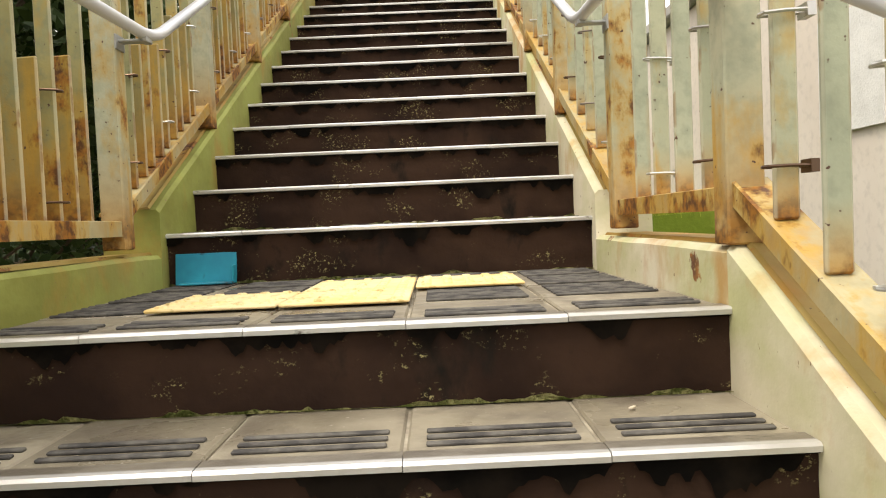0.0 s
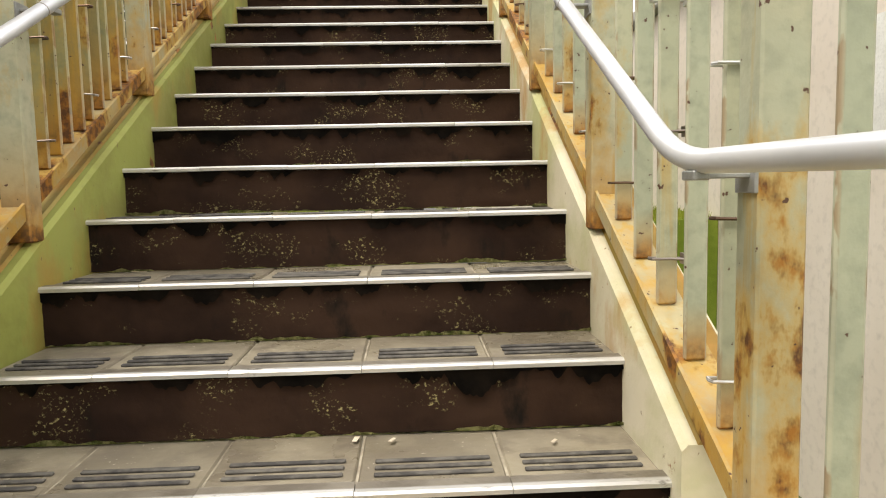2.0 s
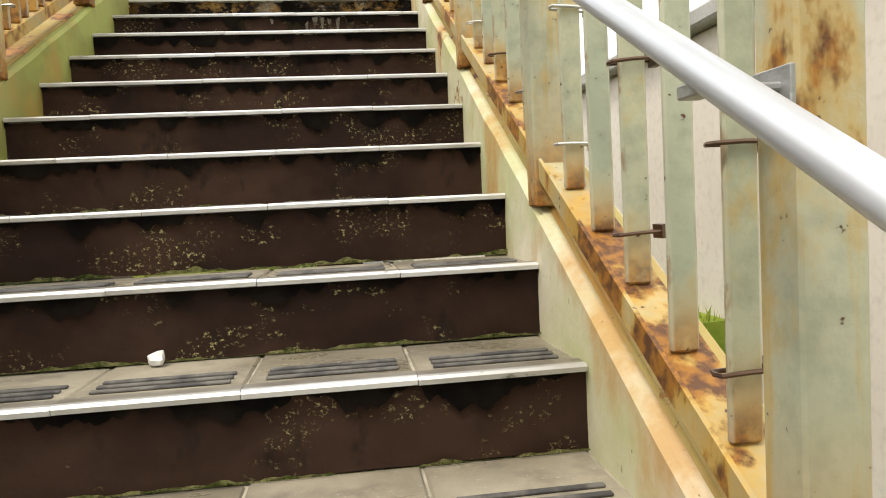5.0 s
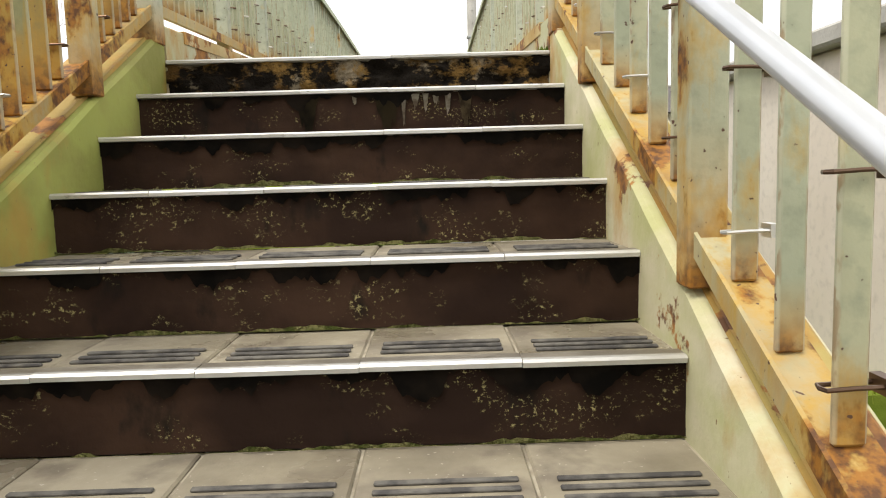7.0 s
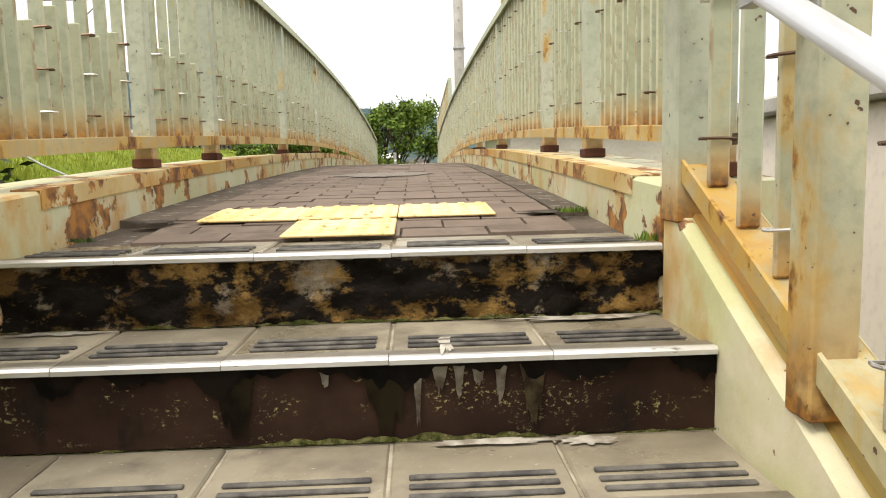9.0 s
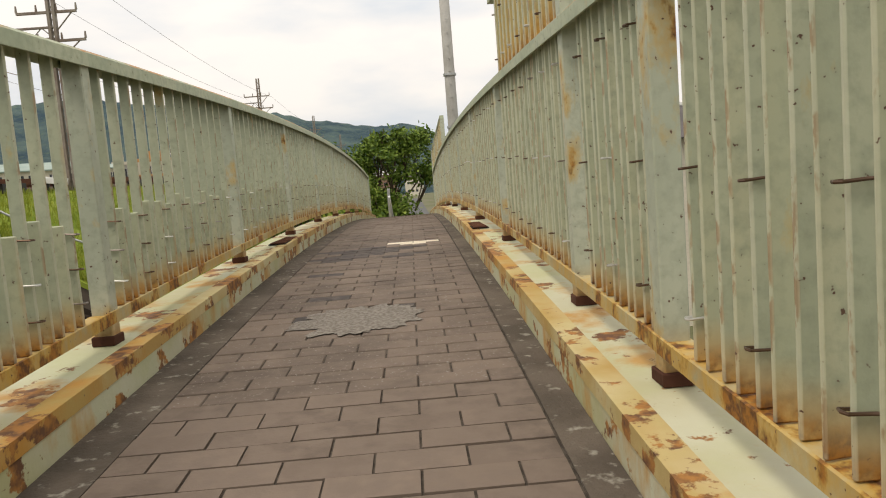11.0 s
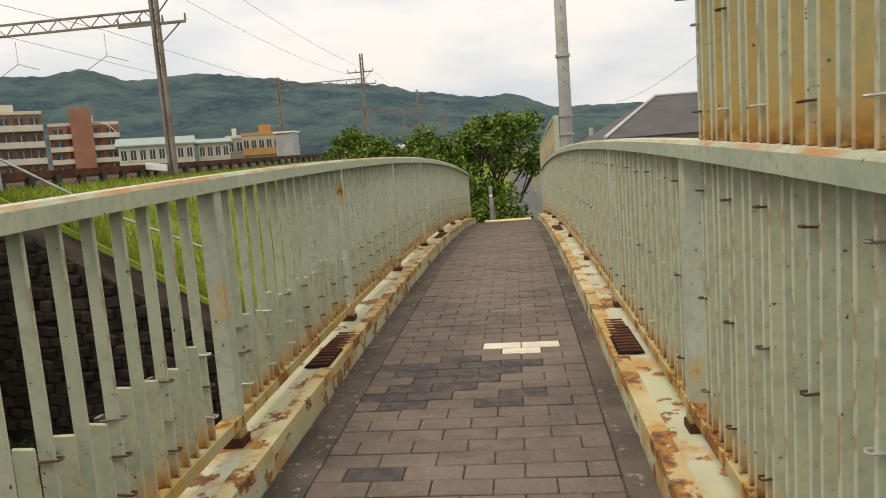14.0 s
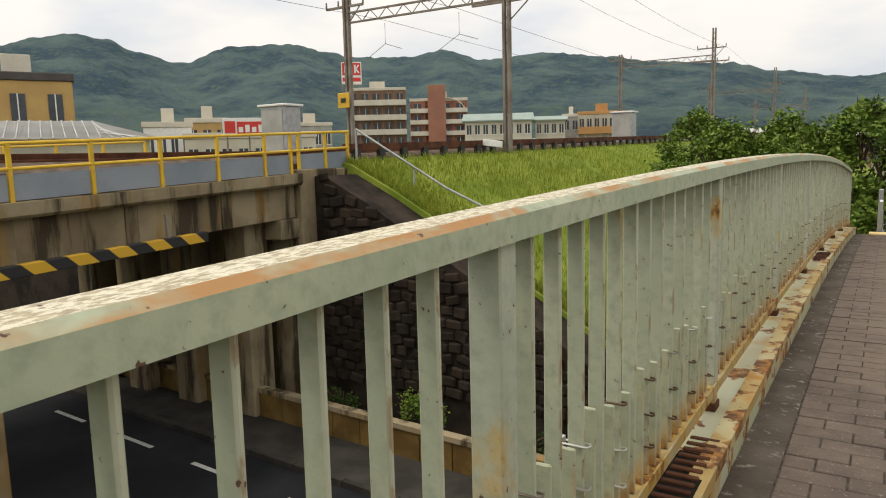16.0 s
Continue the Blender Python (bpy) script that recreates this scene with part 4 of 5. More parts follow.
# height-limit beam with warning stripes
hb = tagged(empty("height_limit_beam"), label="yellow and black striped height limit beam", category="beam")
part("beam", bm_box(-0.10, 0.10, -12.5, 0.0, -0.11, 0.11, 0.01), M_STRIPE, hb)
hb.matrix_basis = pose(RX + 0.55, 20.9, 2.54, 2.5)
for yy in (-10.5, -6.0, -1.0):
    part("hanger", bm_box(-0.03, 0.03, yy, yy + 0.06, 0.1, 0.62), M_MAST, hb)
# yellow railing with grey panels
yr = tagged(empty("yellow_railing"), label="yellow pipe railing with blue-grey panels on the railway bridge", category="railing")
ra, rz_ = 8.6, 26.6
for dz in (1.06, 0.60):
    part("rail", bm_tube([(RX + 0.1, y, zramp(y) + dz) for y in (ra, 17, 22, rz_)], 0.035, 8), M_YRAIL, yr)
posts = [8.6, 10.2, 11.8, 13.4, 15.0, 17.05, 18.63, 20.22, 21.77, 23.27, 24.2, 24.5, 25.57, 26.55]
for yy in posts:
    part("post", bm_box(RX + 0.05, RX + 0.13, yy - 0.04, yy + 0.04, zramp(yy) - 0.05, zramp(yy) + 1.07, 0.01), M_YRAIL, yr)
for y0, y1 in zip(posts, posts[1:]):
    if y1 - y0 > 0.6:
        part("panel", bm_sweep([(0, 0.02), (0, 0.50), (0.02, 0.50), (0.02, 0.02)], [(RX + 0.06, y, zramp(y)) for y in (y0 + 0.05, y1 - 0.05)]), M_GPANEL, yr)
# far railing of the bridge
yf = tagged(empty("yellow_railing"), label="yellow pipe railing on the far side of the tracks", category="railing")
for dz in (1.06, 0.6):
    part("rail", bm_tube([(RX - 8.6, y, zramp(y) + dz) for y in (8.6, 26.0)], 0.035, 8), M_YRAIL, yf)
for k in range(12):
    part("post", bm_box(RX - 8.64, RX - 8.56, 8.6 + 1.58 * k, 8.68 + 1.58 * k, 3.1, zramp(8.6 + 1.58 * k) + 1.07), M_YRAIL, yf)

# embankment: ballast bed on top, grass slope towards the footbridge
b = bmesh.new()
NY, NX = 70, 16
prof = [(-27, -2.7), (-23.5, 3.9), (-22.8, 4.15), (-14.2, 4.15), (-13.6, 4.0), (-12.0, 3.2), (-10.0, 2.05), (-8.0, 0.9), (-6.0, -0.3), (-4.0, -1.5), (-2.6, -2.4), (-1.6, ROAD_Z - 0.05)]
grid = []
for j in range(NY + 1):
    y = 26.3 + (j / NY) ** 1.5 * 190
    rowv = []
    for i, (x, z) in enumerate(prof):
        nz = 0.12 * noise.noise(Vector((x * 0.8, y * 0.35, 1.0))) if 4 <= i <= 10 else 0
        lift = 0.02 * (y - 26.3) * min(1, max(0, (z + 1.5) / 5.5))
        rowv.append(b.verts.new((x + (0.4 if i > 4 else 0) * noise.noise(Vector((1, y * 0.15, i))), y, z + nz + lift)))
    grid.append(rowv)
for j in range(NY):
    for i in range(len(prof) - 1):
        b.faces.new((grid[j][i], grid[j][i + 1], grid[j + 1][i + 1], grid[j + 1][i]))
b.faces.new(grid[0])
structure("embankment", b, M_GRASSB, "grass-covered railway embankment")
structure("ballast_bed", bm_sweep([(-23.0, 3.6), (-22.6, 4.30), (-14.6, 4.30), (-14.1, 4.1), (-14.1, 3.6)], [(0, 2.0, -0.1), (0, 26.0, 0.0), (0, 210, 3.70)]), M_BALLAST, "brown stony railway ballast bed")
for xr in (-15.6, -16.7, -19.6, -20.7):
    structure("rail_track", bm_sweep([(-0.07, 0), (-0.07, 0.02), (-0.012, 0.04), (-0.035, 0.13), (-0.035, 0.16), (0.035, 0.16), (0.035, 0.13), (0.012, 0.04), (0.07, 0.02), (0.07, 0)], [(xr, 3.0, 4.25), (xr, 26.0, 4.32), (xr, 205, 7.90)]), M_RUSTRAIL, "rusty steel rail on ballast")
# brown cable trough on short posts along the track edge
ct = tagged(empty("cable_trough"), label="rusty brown cable trough on short posts beside the track", category="cable trough")
part("trough", bm_sweep([(-0.14, 0.30), (-0.14, 0.52), (0.14, 0.52), (0.14, 0.30)], [(RX - 0.25, 26.9, 4.12), (RX - 0.25, 150, 6.58)]), M_RUSTRAIL, ct)
for k in range(90):
    yy = 27.2 + 1.25 * k
    part("stub_post", bar_mesh("stub_post", 0.5, 0.28, 0.16, M_BLACK), None, ct, "", (RX - 0.12, yy, 3.98 + (yy - 26.9) * 0.02))

# grass blades on the slope
rg = random.Random(21)


def slope_z(x):
    for (xa, za), (xb, zb) in zip(prof, prof[1:]):
        if xa <= x <= xb:
            return za + (zb - za) * (x - xa) / (xb - xa)
    return ROAD_Z


def blades(name, n, spot, h, w, mat, label):
    v, f = [], []
    for _ in range(n):
        x, y, z = spot()
        a, hh, ln = rg.uniform(0, 6.28), h * rg.uniform(0.4, 1.25), rg.uniform(-0.5, 0.5)
        cx, cy = math.cos(a) * w, math.sin(a) * w
        q = len(v)
        v += [(x - cx, y - cy, z - 0.03), (x + cx, y + cy, z - 0.03), (x + cx * 0.4 + ln * hh * 0.3, y + cy * 0.4, z + hh * 0.6), (x + ln * hh * 0.7, y + rg.uniform(-0.2, 0.2) * hh, z + hh)]
        f += [(q, q + 1, q + 2), (q, q + 2, q + 3)]
    me = bpy.data.meshes.new(name)
    me.from_pydata(v, [], f)
    me.materials.append(mat)
    return tagged(new(name, me), label=label, category="grass", kind="stuff")


def on_slope():
    y = 26.4 + 75 * rg.random() ** 2.0
    x = rg.uniform(-13.9, -3.0)
    return x, y, slope_z(x) + 0.02 * (y - 26.3) * min(1, max(0, (slope_z(x) + 1.5) / 5.5))


blades("grass", 60000, on_slope, 0.22, 0.012, M_GRASS, "tall yellow-green grass on the railway embankment")
# stone wing wall below the slope, its top edge following it
sw = tagged(empty("stone_wall"), label="dark mossy stone retaining wall below the embankment", kind="structure")
bw = bmesh.new()
poly = [(RX + 0.26, ROAD_Z - 0.2), (RX + 0.26, 3.75), (-13.4, 3.75), (-12, 3.05), (-8, 0.75), (-4, -1.65), (-2.4, -2.5), (-2.4, ROAD_Z - 0.2)]
fr, bk_ = [bw.verts.new((x, 24.9, z)) for x, z in poly], [bw.verts.new((x, 26.35, z)) for x, z in poly]
bw.faces.new(fr), bw.faces.new(bk_)
for k in range(len(poly)):
    bw.faces.new((fr[k], fr[(k + 1) % len(poly)], bk_[(k + 1) % len(poly)], bk_[k]))
part("core", bw, M_STONE, sw)
ST = []
for q in range(4):
    bq = bm_box(-0.21, 0.21, -0.06, 0.04, -0.14, 0.14, 0.04)
    for v in bq.verts:
        v.co += Vector((0.03, 0.015, 0.02)) * noise.noise(v.co * 9 + Vector((q * 5, 0, 0)))
    ST.append(finish(bq, "stone", M_STONE))
cnt = 0
for r_ in range(20):
    z = ROAD_Z + 1.0 + r_ * 0.30
    for k in range(26):
        x = RX + 0.6 + k * 0.45 + (r_ % 2) * 0.22
        top = 3.75 if x < -13.4 else 3.05 + (x + 12) * -0.577
        if z < top - 0.1 and cnt < 290:
            part("stone", ST[(k * 7 + r_ * 3) % 4], None, sw, "", pose(x + rnd.uniform(-0.06, 0.06), 24.89 + rnd.uniform(-0.03, 0.02), z + rnd.uniform(-0.04, 0.04), rnd.uniform(-5, 5), rnd.uniform(-14, 14), 0) @ Matrix.Diagonal((rnd.uniform(0.7, 1.15), 1, rnd.uniform(0.8, 1.15), 1)))
            cnt += 1
# low ochre wall panels along the sidewalk, with planting behind
for k in range(60):
    u = -46 + k * 0.9
    structure("low_wall_panel", road_slab(u, u + 0.87, 1.70, 1.86, ROAD_Z - 0.2, ROAD_Z + 0.78), M_LOWALL, "ochre-stained concrete panel of a low wall")
structure("low_wall_coping", road_slab(-46, 8, 1.66, 1.92, ROAD_Z + 0.78, ROAD_Z + 0.90), M_CONC, "stained concrete coping on the low wall")

# handrail down the embankment
eh = tagged(empty("slope_handrail"), label="galvanised pipe handrail down the grass slope", category="handrail")
part("pipe", bm_tube([(RX + 0.3, 26.7, 5.05), (-11.2, 27.6, 3.30), (-9.0, 28.4, 2.10)], 0.035, 8), M_GALV, eh)
for x, y, zt in ((RX + 0.3, 26.7, 5.05), (-12.1, 27.3, 3.85), (-9.4, 28.2, 2.3)):
    part("post", bm_tube([(x, y, slope_z(x) - 0.1), (x, y, zt)], 0.035, 8), M_GALV, eh)


# ---------------------------------------------------------------- catenary masts
def lattice_beam(parent, xa, xb, y, z, h=0.45):
    b = bmesh.new()
    for dz in (0, h):
        bm_box(xa, xb, y - 0.05, y + 0.05, z + dz - 0.04, z + dz + 0.04, 0, b)
    n = int(abs(xb - xa) / h)
    for k in range(n):
        x0, x1 = xa + (xb - xa) * k / n, xa + (xb - xa) * (k + 1) / n
        bm_tube([(x0, y, z + (h if k % 2 else 0)), (x1, y, z + (0 if k % 2 else h))], 0.022, 5, b)
    part("beam", b, M_MAST, parent)


def mast(parent, x, y, z0, z1, arms=(), w=0.11):
    b = bmesh.new()
    for dx in (-w, w):
        bm_box(x + dx - 0.06, x + dx + 0.06, y - 0.10, y + 0.10, z0, z1, 0.01, b)
    n = int((z1 - z0) / 0.5)
    for k in range(n):
        za, zb = z0 + k * 0.5, z0 + k * 0.5 + 0.5
        bm_tube([(x - w, y, za if k % 2 else zb), (x + w, y, zb if k % 2 else za)], 0.02, 5, b)
    part("mast", b, M_MAST, parent)
    for z, xa, xb in arms:
        ba = bm_box(x + xa, x + xb, y - 0.05, y + 0.05, z - 0.05, z + 0.05)
        for k in range(4):
            xx = x + xa + (xb - xa) * k / 3
            bm_tube([(xx, y, z + 0.05), (xx, y, z + 0.32)], 0.05, 6, ba, 0.03)
        bm_tube([(x, y, z - 0.9), (x + xb * 0.8, y, z - 0.05)], 0.03, 5, ba)
        part("crossarm", ba, M_MAST, parent)


for y, zb, zt, zbeam in ((37.0, 4.0, 14.6, 10.25), (77.0, 4.1, 14.8, 11.8), (116.0, 4.3, 15.0, 11.6), (156.0, 4.4, 15.0, 11.5)):
    pt = tagged(empty("catenary_portal"), label="brown steel railway catenary portal with crossarms", category="catenary mast", group="catenary portals")
    mast(pt, -13.95, y, zb, zt, ((zbeam + 0.15, -1.6, 1.25), (zbeam + 1.3, -1.4, 1.0)))
    mast(pt, -22.3, y, zb, zt - 1.5, ((zbeam + 1.0, -1.2, 1.0),))
    lattice_beam(pt, -22.3, -13.95, y, zbeam + 0.25)
    for xk in (-20.1, -16.2):
        bk = bm_tube([(xk, y, zbeam), (xk, y, zbeam - 0.9), (xk - 1.1, y, zbeam - 1.5)], 0.014, 5)
        bm_tube([(xk, y, zbeam - 0.9), (xk + 0.9, y, zbeam - 1.2)], 0.014, 5, bk)
        part("catenary_bracket", bk, M_MAST, pt)
sp = tagged(empty("warning_sign"), label="small yellow sign plate on a mast", category="sign")
part("plate", bm_box(-22.8, -22.1, 36.70, 36.74, 6.6, 7.3, 0.02), M_YRAIL, sp)
part("emblem", bm_box(-22.6, -22.3, 36.68, 36.695, 6.85, 7.05), M_BLACK, sp)
for x, z, r in ((-12.7, 11.75, 0.010), (-15.2, 11.75, 0.010), (-20.1, 9.3, 0.009), (-16.2, 9.3, 0.009)):
    pts = []
    for k in range(4):
        y0 = (-3.0, 37.0, 77.0, 116.0)[k]
        y1 = (37.0, 77.0, 116.0, 156.0)[k]
        for q in range(8):
            t = q / 8
            pts.append((x, y0 + (y1 - y0) * t, z + (1.2 if y0 > 30 else 1.2 * t) * (1 if z > 11 else 0.9) - 2.2 * t * (1 - t) * (1 if z > 11 else 0.2)))
    tagged(part("overhead_wire", bm_tube(pts, r, 4), M_BLACK), label="dark overhead railway wire strung between masts", category="wire")
# trackside signal and cabinets
sg = tagged(empty("track_signal", (RX - 0.1, 35.2, 4.05)), label="black and white trackside marker on a post", category="signal")
part("post", bm_box(-0.09, 0.09, -0.05, 0.05, 0, 0.75, 0.01), M_BLACK, sg)
part("board", bm_box(-0.12, 0.75, -0.04, 0.04, 0.55, 0.80, 0.01), M_WHITE, sg, loc=pose(0, -0.06, 0, 0, 8, 0))
for x, y, z0, w, h in ((-15.0, 55.5, 4.2, 1.3, 2.5), (-22.9, 33.0, 3.9, 1.4, 2.6)):
    cbn = tagged(empty("track_cabinet", (x, y, z0)), label="grey steel trackside equipment cabinet", category="cabinet", group="trackside cabinets")
    part("body", bm_box(-w / 2, w / 2, -0.5, 0.5, 0, h, 0.03), M_GALV, cbn)
    part("roof", bm_box(-w / 2 - 0.1, w / 2 + 0.1, -0.6, 0.6, h, h + 0.10, 0.02), M_WHITE, cbn)
    part("door", bm_box(-w / 2 + 0.1, w / 2 - 0.1, -0.53, -0.5, 0.1, h - 0.15, 0.01), M_CONC2, cbn)

# ---------------------------------------------------------------- buildings of the town
EYE = (-0.44, 10.3)


def polar(az, d):
    a = radians(az)
    return (EYE[0] - math.sin(a) * d, EYE[1] + math.cos(a) * d)


def building(name, az, d, w, dep, top, mat, label, floors, cols, category="building", roof=None, roof_h=0.6, balcony=False, z0=ROAD_Z - 0.1, turn=0.0, trim=M_CREAMW, win=0.55):
    """A block facing the bridge: wall, floor bands, windows with frames, balconies, roof."""
    x, y = polar(az, d)
    e = tagged(empty(name, (x, y, z0), az + turn), label=label, category=category)
    h = top - z0
    part("wall", bm_box(-w / 2, w / 2, 0, dep, 0, h, 0.05), mat, e)
    fh = h / floors
    cw = w / cols
    wm = finish(bm_box(-cw * win / 2, cw * win / 2, -0.06, 0.02, 0, fh * 0.5), "window", M_GLASS)
    fm = bm_box(-cw * win / 2 - 0.08, cw * win / 2 + 0.08, -0.12, -0.0, -0.12, 0.0)
    bm_box(-0.04, 0.04, -0.10, -0.0, 0, fh * 0.5, 0, fm)
    fm = finish(fm, "frame", M_WHITE)
    for f in range(floors):
        for k in range(cols):
            o = part("window", wm, None, e, "", (-w / 2 + (k + 0.5) * cw, 0, f * fh + fh * 0.28))
            part("frame", fm, None, o)
        if balcony:
            part("balcony", bm_box(-w / 2 - 0.05, w / 2 + 0.05, -1.1, 0, f * fh - 0.1, f * fh + 0.95 * fh * 0.36, 0.03), trim, e)
            for k in range(cols + 1):
                part("divider", bm_box(-w / 2 + k * cw - 0.06, -w / 2 + k * cw + 0.06, -1.05, 0, f * fh, f * fh + fh), mat, e)
    # side windows
    for f in range(floors):
        for sx in (-1, 1):
            for k in range(2):
                part("window", bm_box(sx * w / 2 - 0.04, sx * w / 2 + 0.04, dep * (0.25 + 0.4 * k), dep * (0.25 + 0.4 * k) + 1.1, f * fh + fh * 0.3, f * fh + fh * 0.75), M_GLASS, e)
    if roof == "gable":
        bmr = bmesh.new()
        s_ = [(-0.6, h - 0.1), (-0.6, h + 0.1), (dep / 2, h + roof_h), (dep + 0.6, h + 0.1), (dep + 0.6, h - 0.1)]
        ra_, rb_ = [[bmr.verts.new((xx, yy, zz)) for yy, zz in s_] for xx in (-w / 2 - 0.5, w / 2 + 0.5)]
        bmr.faces.new(ra_), bmr.faces.new(rb_)
        for k in range(5):
            bmr.faces.new((ra_[k], ra_[(k + 1) % 5], rb_[(k + 1) % 5], rb_[k]))
        part("roof", bmr, M_ROOFG, e)
    else:
        part("roof", bm_box(-w / 2 - 0.15, w / 2 + 0.15, -0.15, dep + 0.15, h, h + roof_h, 0.04), roof or trim, e)
        part("tank_house", bm_box(-w * 0.12, w * 0.15, dep * 0.3, dep * 0.6, h + roof_h, h + roof_h + 1.6, 0.03), trim, e)
    return e, h


apt1, h1 = building("apartment_block", 37.2, 150, 12.0, 12, 18.2, M_BRICKB, "brown tiled apartment block with pale balconies", 7, 5, "apartment", balcony=True)
sgn = tagged(empty("roof_sign", (*polar(39.1, 153), 18.8), 39), label="red and white rooftop sign box", category="sign")
part("box", bm_box(-2.1, 2.1, 0, 2.0, 1.1, 5.6, 0.05), M_WHITE, sgn)
part("red_square", bm_box(-1.9, -0.15, -0.06, 0.0, 2.9, 5.4), M_RED, sgn)
part("red_square", bm_box(0.15, 1.9, -0.06, 0.0, 2.9, 5.4), M_RED, sgn)
for xo in (-1.45, 0.6):
    part("white_bar", bm_box(xo, xo + 0.32, -0.10, -0.06, 3.3, 5.0), M_WHITE, sgn)
    part("white_bar", bm_box(-0.15, 0.15, -0.10, -0.06, -0.6, 0.6), M_WHITE, sgn, loc=pose(xo + 0.6, 0, 4.5, 0, 35, 0))
    part("white_bar", bm_box(-0.15, 0.15, -0.10, -0.06, -0.6, 0.6), M_WHITE, sgn, loc=pose(xo + 0.6, 0, 3.8, 0, -35, 0))
part("red_bar", bm_box(-1.9, 1.9, -0.06, 0.0, 1.6, 2.4), M_RED, sgn)
for k in range(4):
    part("stand", bm_box(-2 + k * 1.3, -1.85 + k * 1.3, 0.5, 0.65, -0.3, 1.15), M_MAST, sgn)
apt2, h2 = building("apartment_block", 32.3, 150, 11.8, 12, 15.8, M_REDB, "red-brown apartment tower with balconies", 8, 4, "apartment", balcony=True)
part("stair_tower", bm_box(-2.2, 1.4, -1.6, 3.0, 0, h2 + 3.2, 0.05), M_REDB, apt2, "windowless red-brown stair tower")
for k in range(9):
    a = math.pi * k / 16
    part("arched_rib", bm_tube([(1.6 + 4.0 * math.sin(q * math.pi / 16), -0.4 + k * 0.5, h2 - 2.6 + 3.2 * math.cos(q * math.pi / 16)) for q in range(9)], 0.12, 5), M_CREAMW, apt2)
building("office_building", 27.6, 132, 12.2, 10, 10.6, M_CREAMW, "cream office building with a grey-green roof", 4, 8, roof="gable", roof_h=1.6)
building("office_building", 23.5, 138, 5.6, 9, 10.7, M_CREAMW, "small cream building with a grey-green roof", 4, 4, roof="gable", roof_h=1.0)
building("office_building", 19.6, 142, 8.6, 10, 11.7, M_CREAMW, "pale building with orange tiled wall bands", 4, 6, balcony=True, trim=M_ORANGE)
building("office_building", 21.9, 150, 3.4, 8, 11.8, M_CONC2, "narrow grey concrete building", 4, 2)
building("office_building", 42.6, 120, 7.5, 8, 9.8, M_CONC2, "low grey building behind the tracks", 3, 5)
rsn = tagged(empty("shop_sign", (*polar(47.2, 70), 6.4), 47), label="long red and white shop sign board", category="sign")
part("board", bm_box(-2.3, 2.3, 0, 0.3, 0.2, 1.9, 0.03), M_WHITE, rsn)
part("red_field", bm_box(-1.0, 2.2, -0.05, 0.0, 0.3, 1.55), M_RED, rsn)
part("red_square", bm_box(-2.1, -1.15, -0.05, 0.0, 0.5, 1.6), M_RED, rsn)
for k in range(5):
    part("white_bar", bm_box(-0.85 + k * 0.6, -0.45 + k * 0.6, -0.09, -0.05, 0.55, 1.25 if k % 2 else 1.05), M_WHITE, rsn)
for k in range(3):
    part("stand", bm_box(-2 + k * 2, -1.85 + k * 2, 0.1, 0.25, -9.6, 0.25), M_MAST, rsn)
building("shop_building", 47.0, 76, 13, 10, 6.6, M_CREAMW, "low cream shop building with a flat roof", 2, 8, "shop")
building("shop_building", 53.0, 85, 5.0, 6, 8.2, M_WHITE, "small white shop building", 2, 4, "shop")
building("shop_building", 50.2, 95, 5.0, 6, 9.2, M_YHOUSE, "small mustard shop building", 3, 3, "shop")
building("house", 62.5, 62, 7.4, 8, 10.6, M_YHOUSE, "mustard rendered house with a flat dark roof", 3, 3, "house", roof=M_ROOFD, win=0.4)
# long pale metal roof
mr = tagged(empty("warehouse", (*polar(60.5, 42), ROAD_Z - 0.1), 61), label="low warehouse with a pale ribbed metal roof", category="warehouse")
part("wall", bm_box(-9, 4.6, 0, 12, 0, 8.4, 0.03), M_CREAMW, mr)
bmr = bmesh.new()
q4 = [bmr.verts.new(p) for p in ((-9.5, -0.7, 8.4), (5.2, -0.7, 8.4), (2.2, 6.5, 9.7), (-9.5, 6.5, 9.7))]
bmr.faces.new(q4)
bmesh.ops.solidify(bmr, geom=bmr.faces[:], thickness=0.12)
part("roof", bmr, M_ROOFL, mr)
for k in range(26):
    xx = -9.4 + k * 0.55
    xt = min(xx, 2.2 - max(0, 0))
    part("roof_rib", bm_tube([(xx, -0.68, 8.44), (min(xx, 5.2 - 3.0 * 1.0) if xx > 2.2 else xx, 6.4 if xx <= 2.2 else -0.68 + 7.2 * (5.2 - xx) / 3.0 if xx > 2.2 else 6.4, 9.72 if xx <= 2.2 else 8.44 + 1.28 * (5.2 - xx) / 3.0)], 0.035, 4), M_ROOFL, mr)
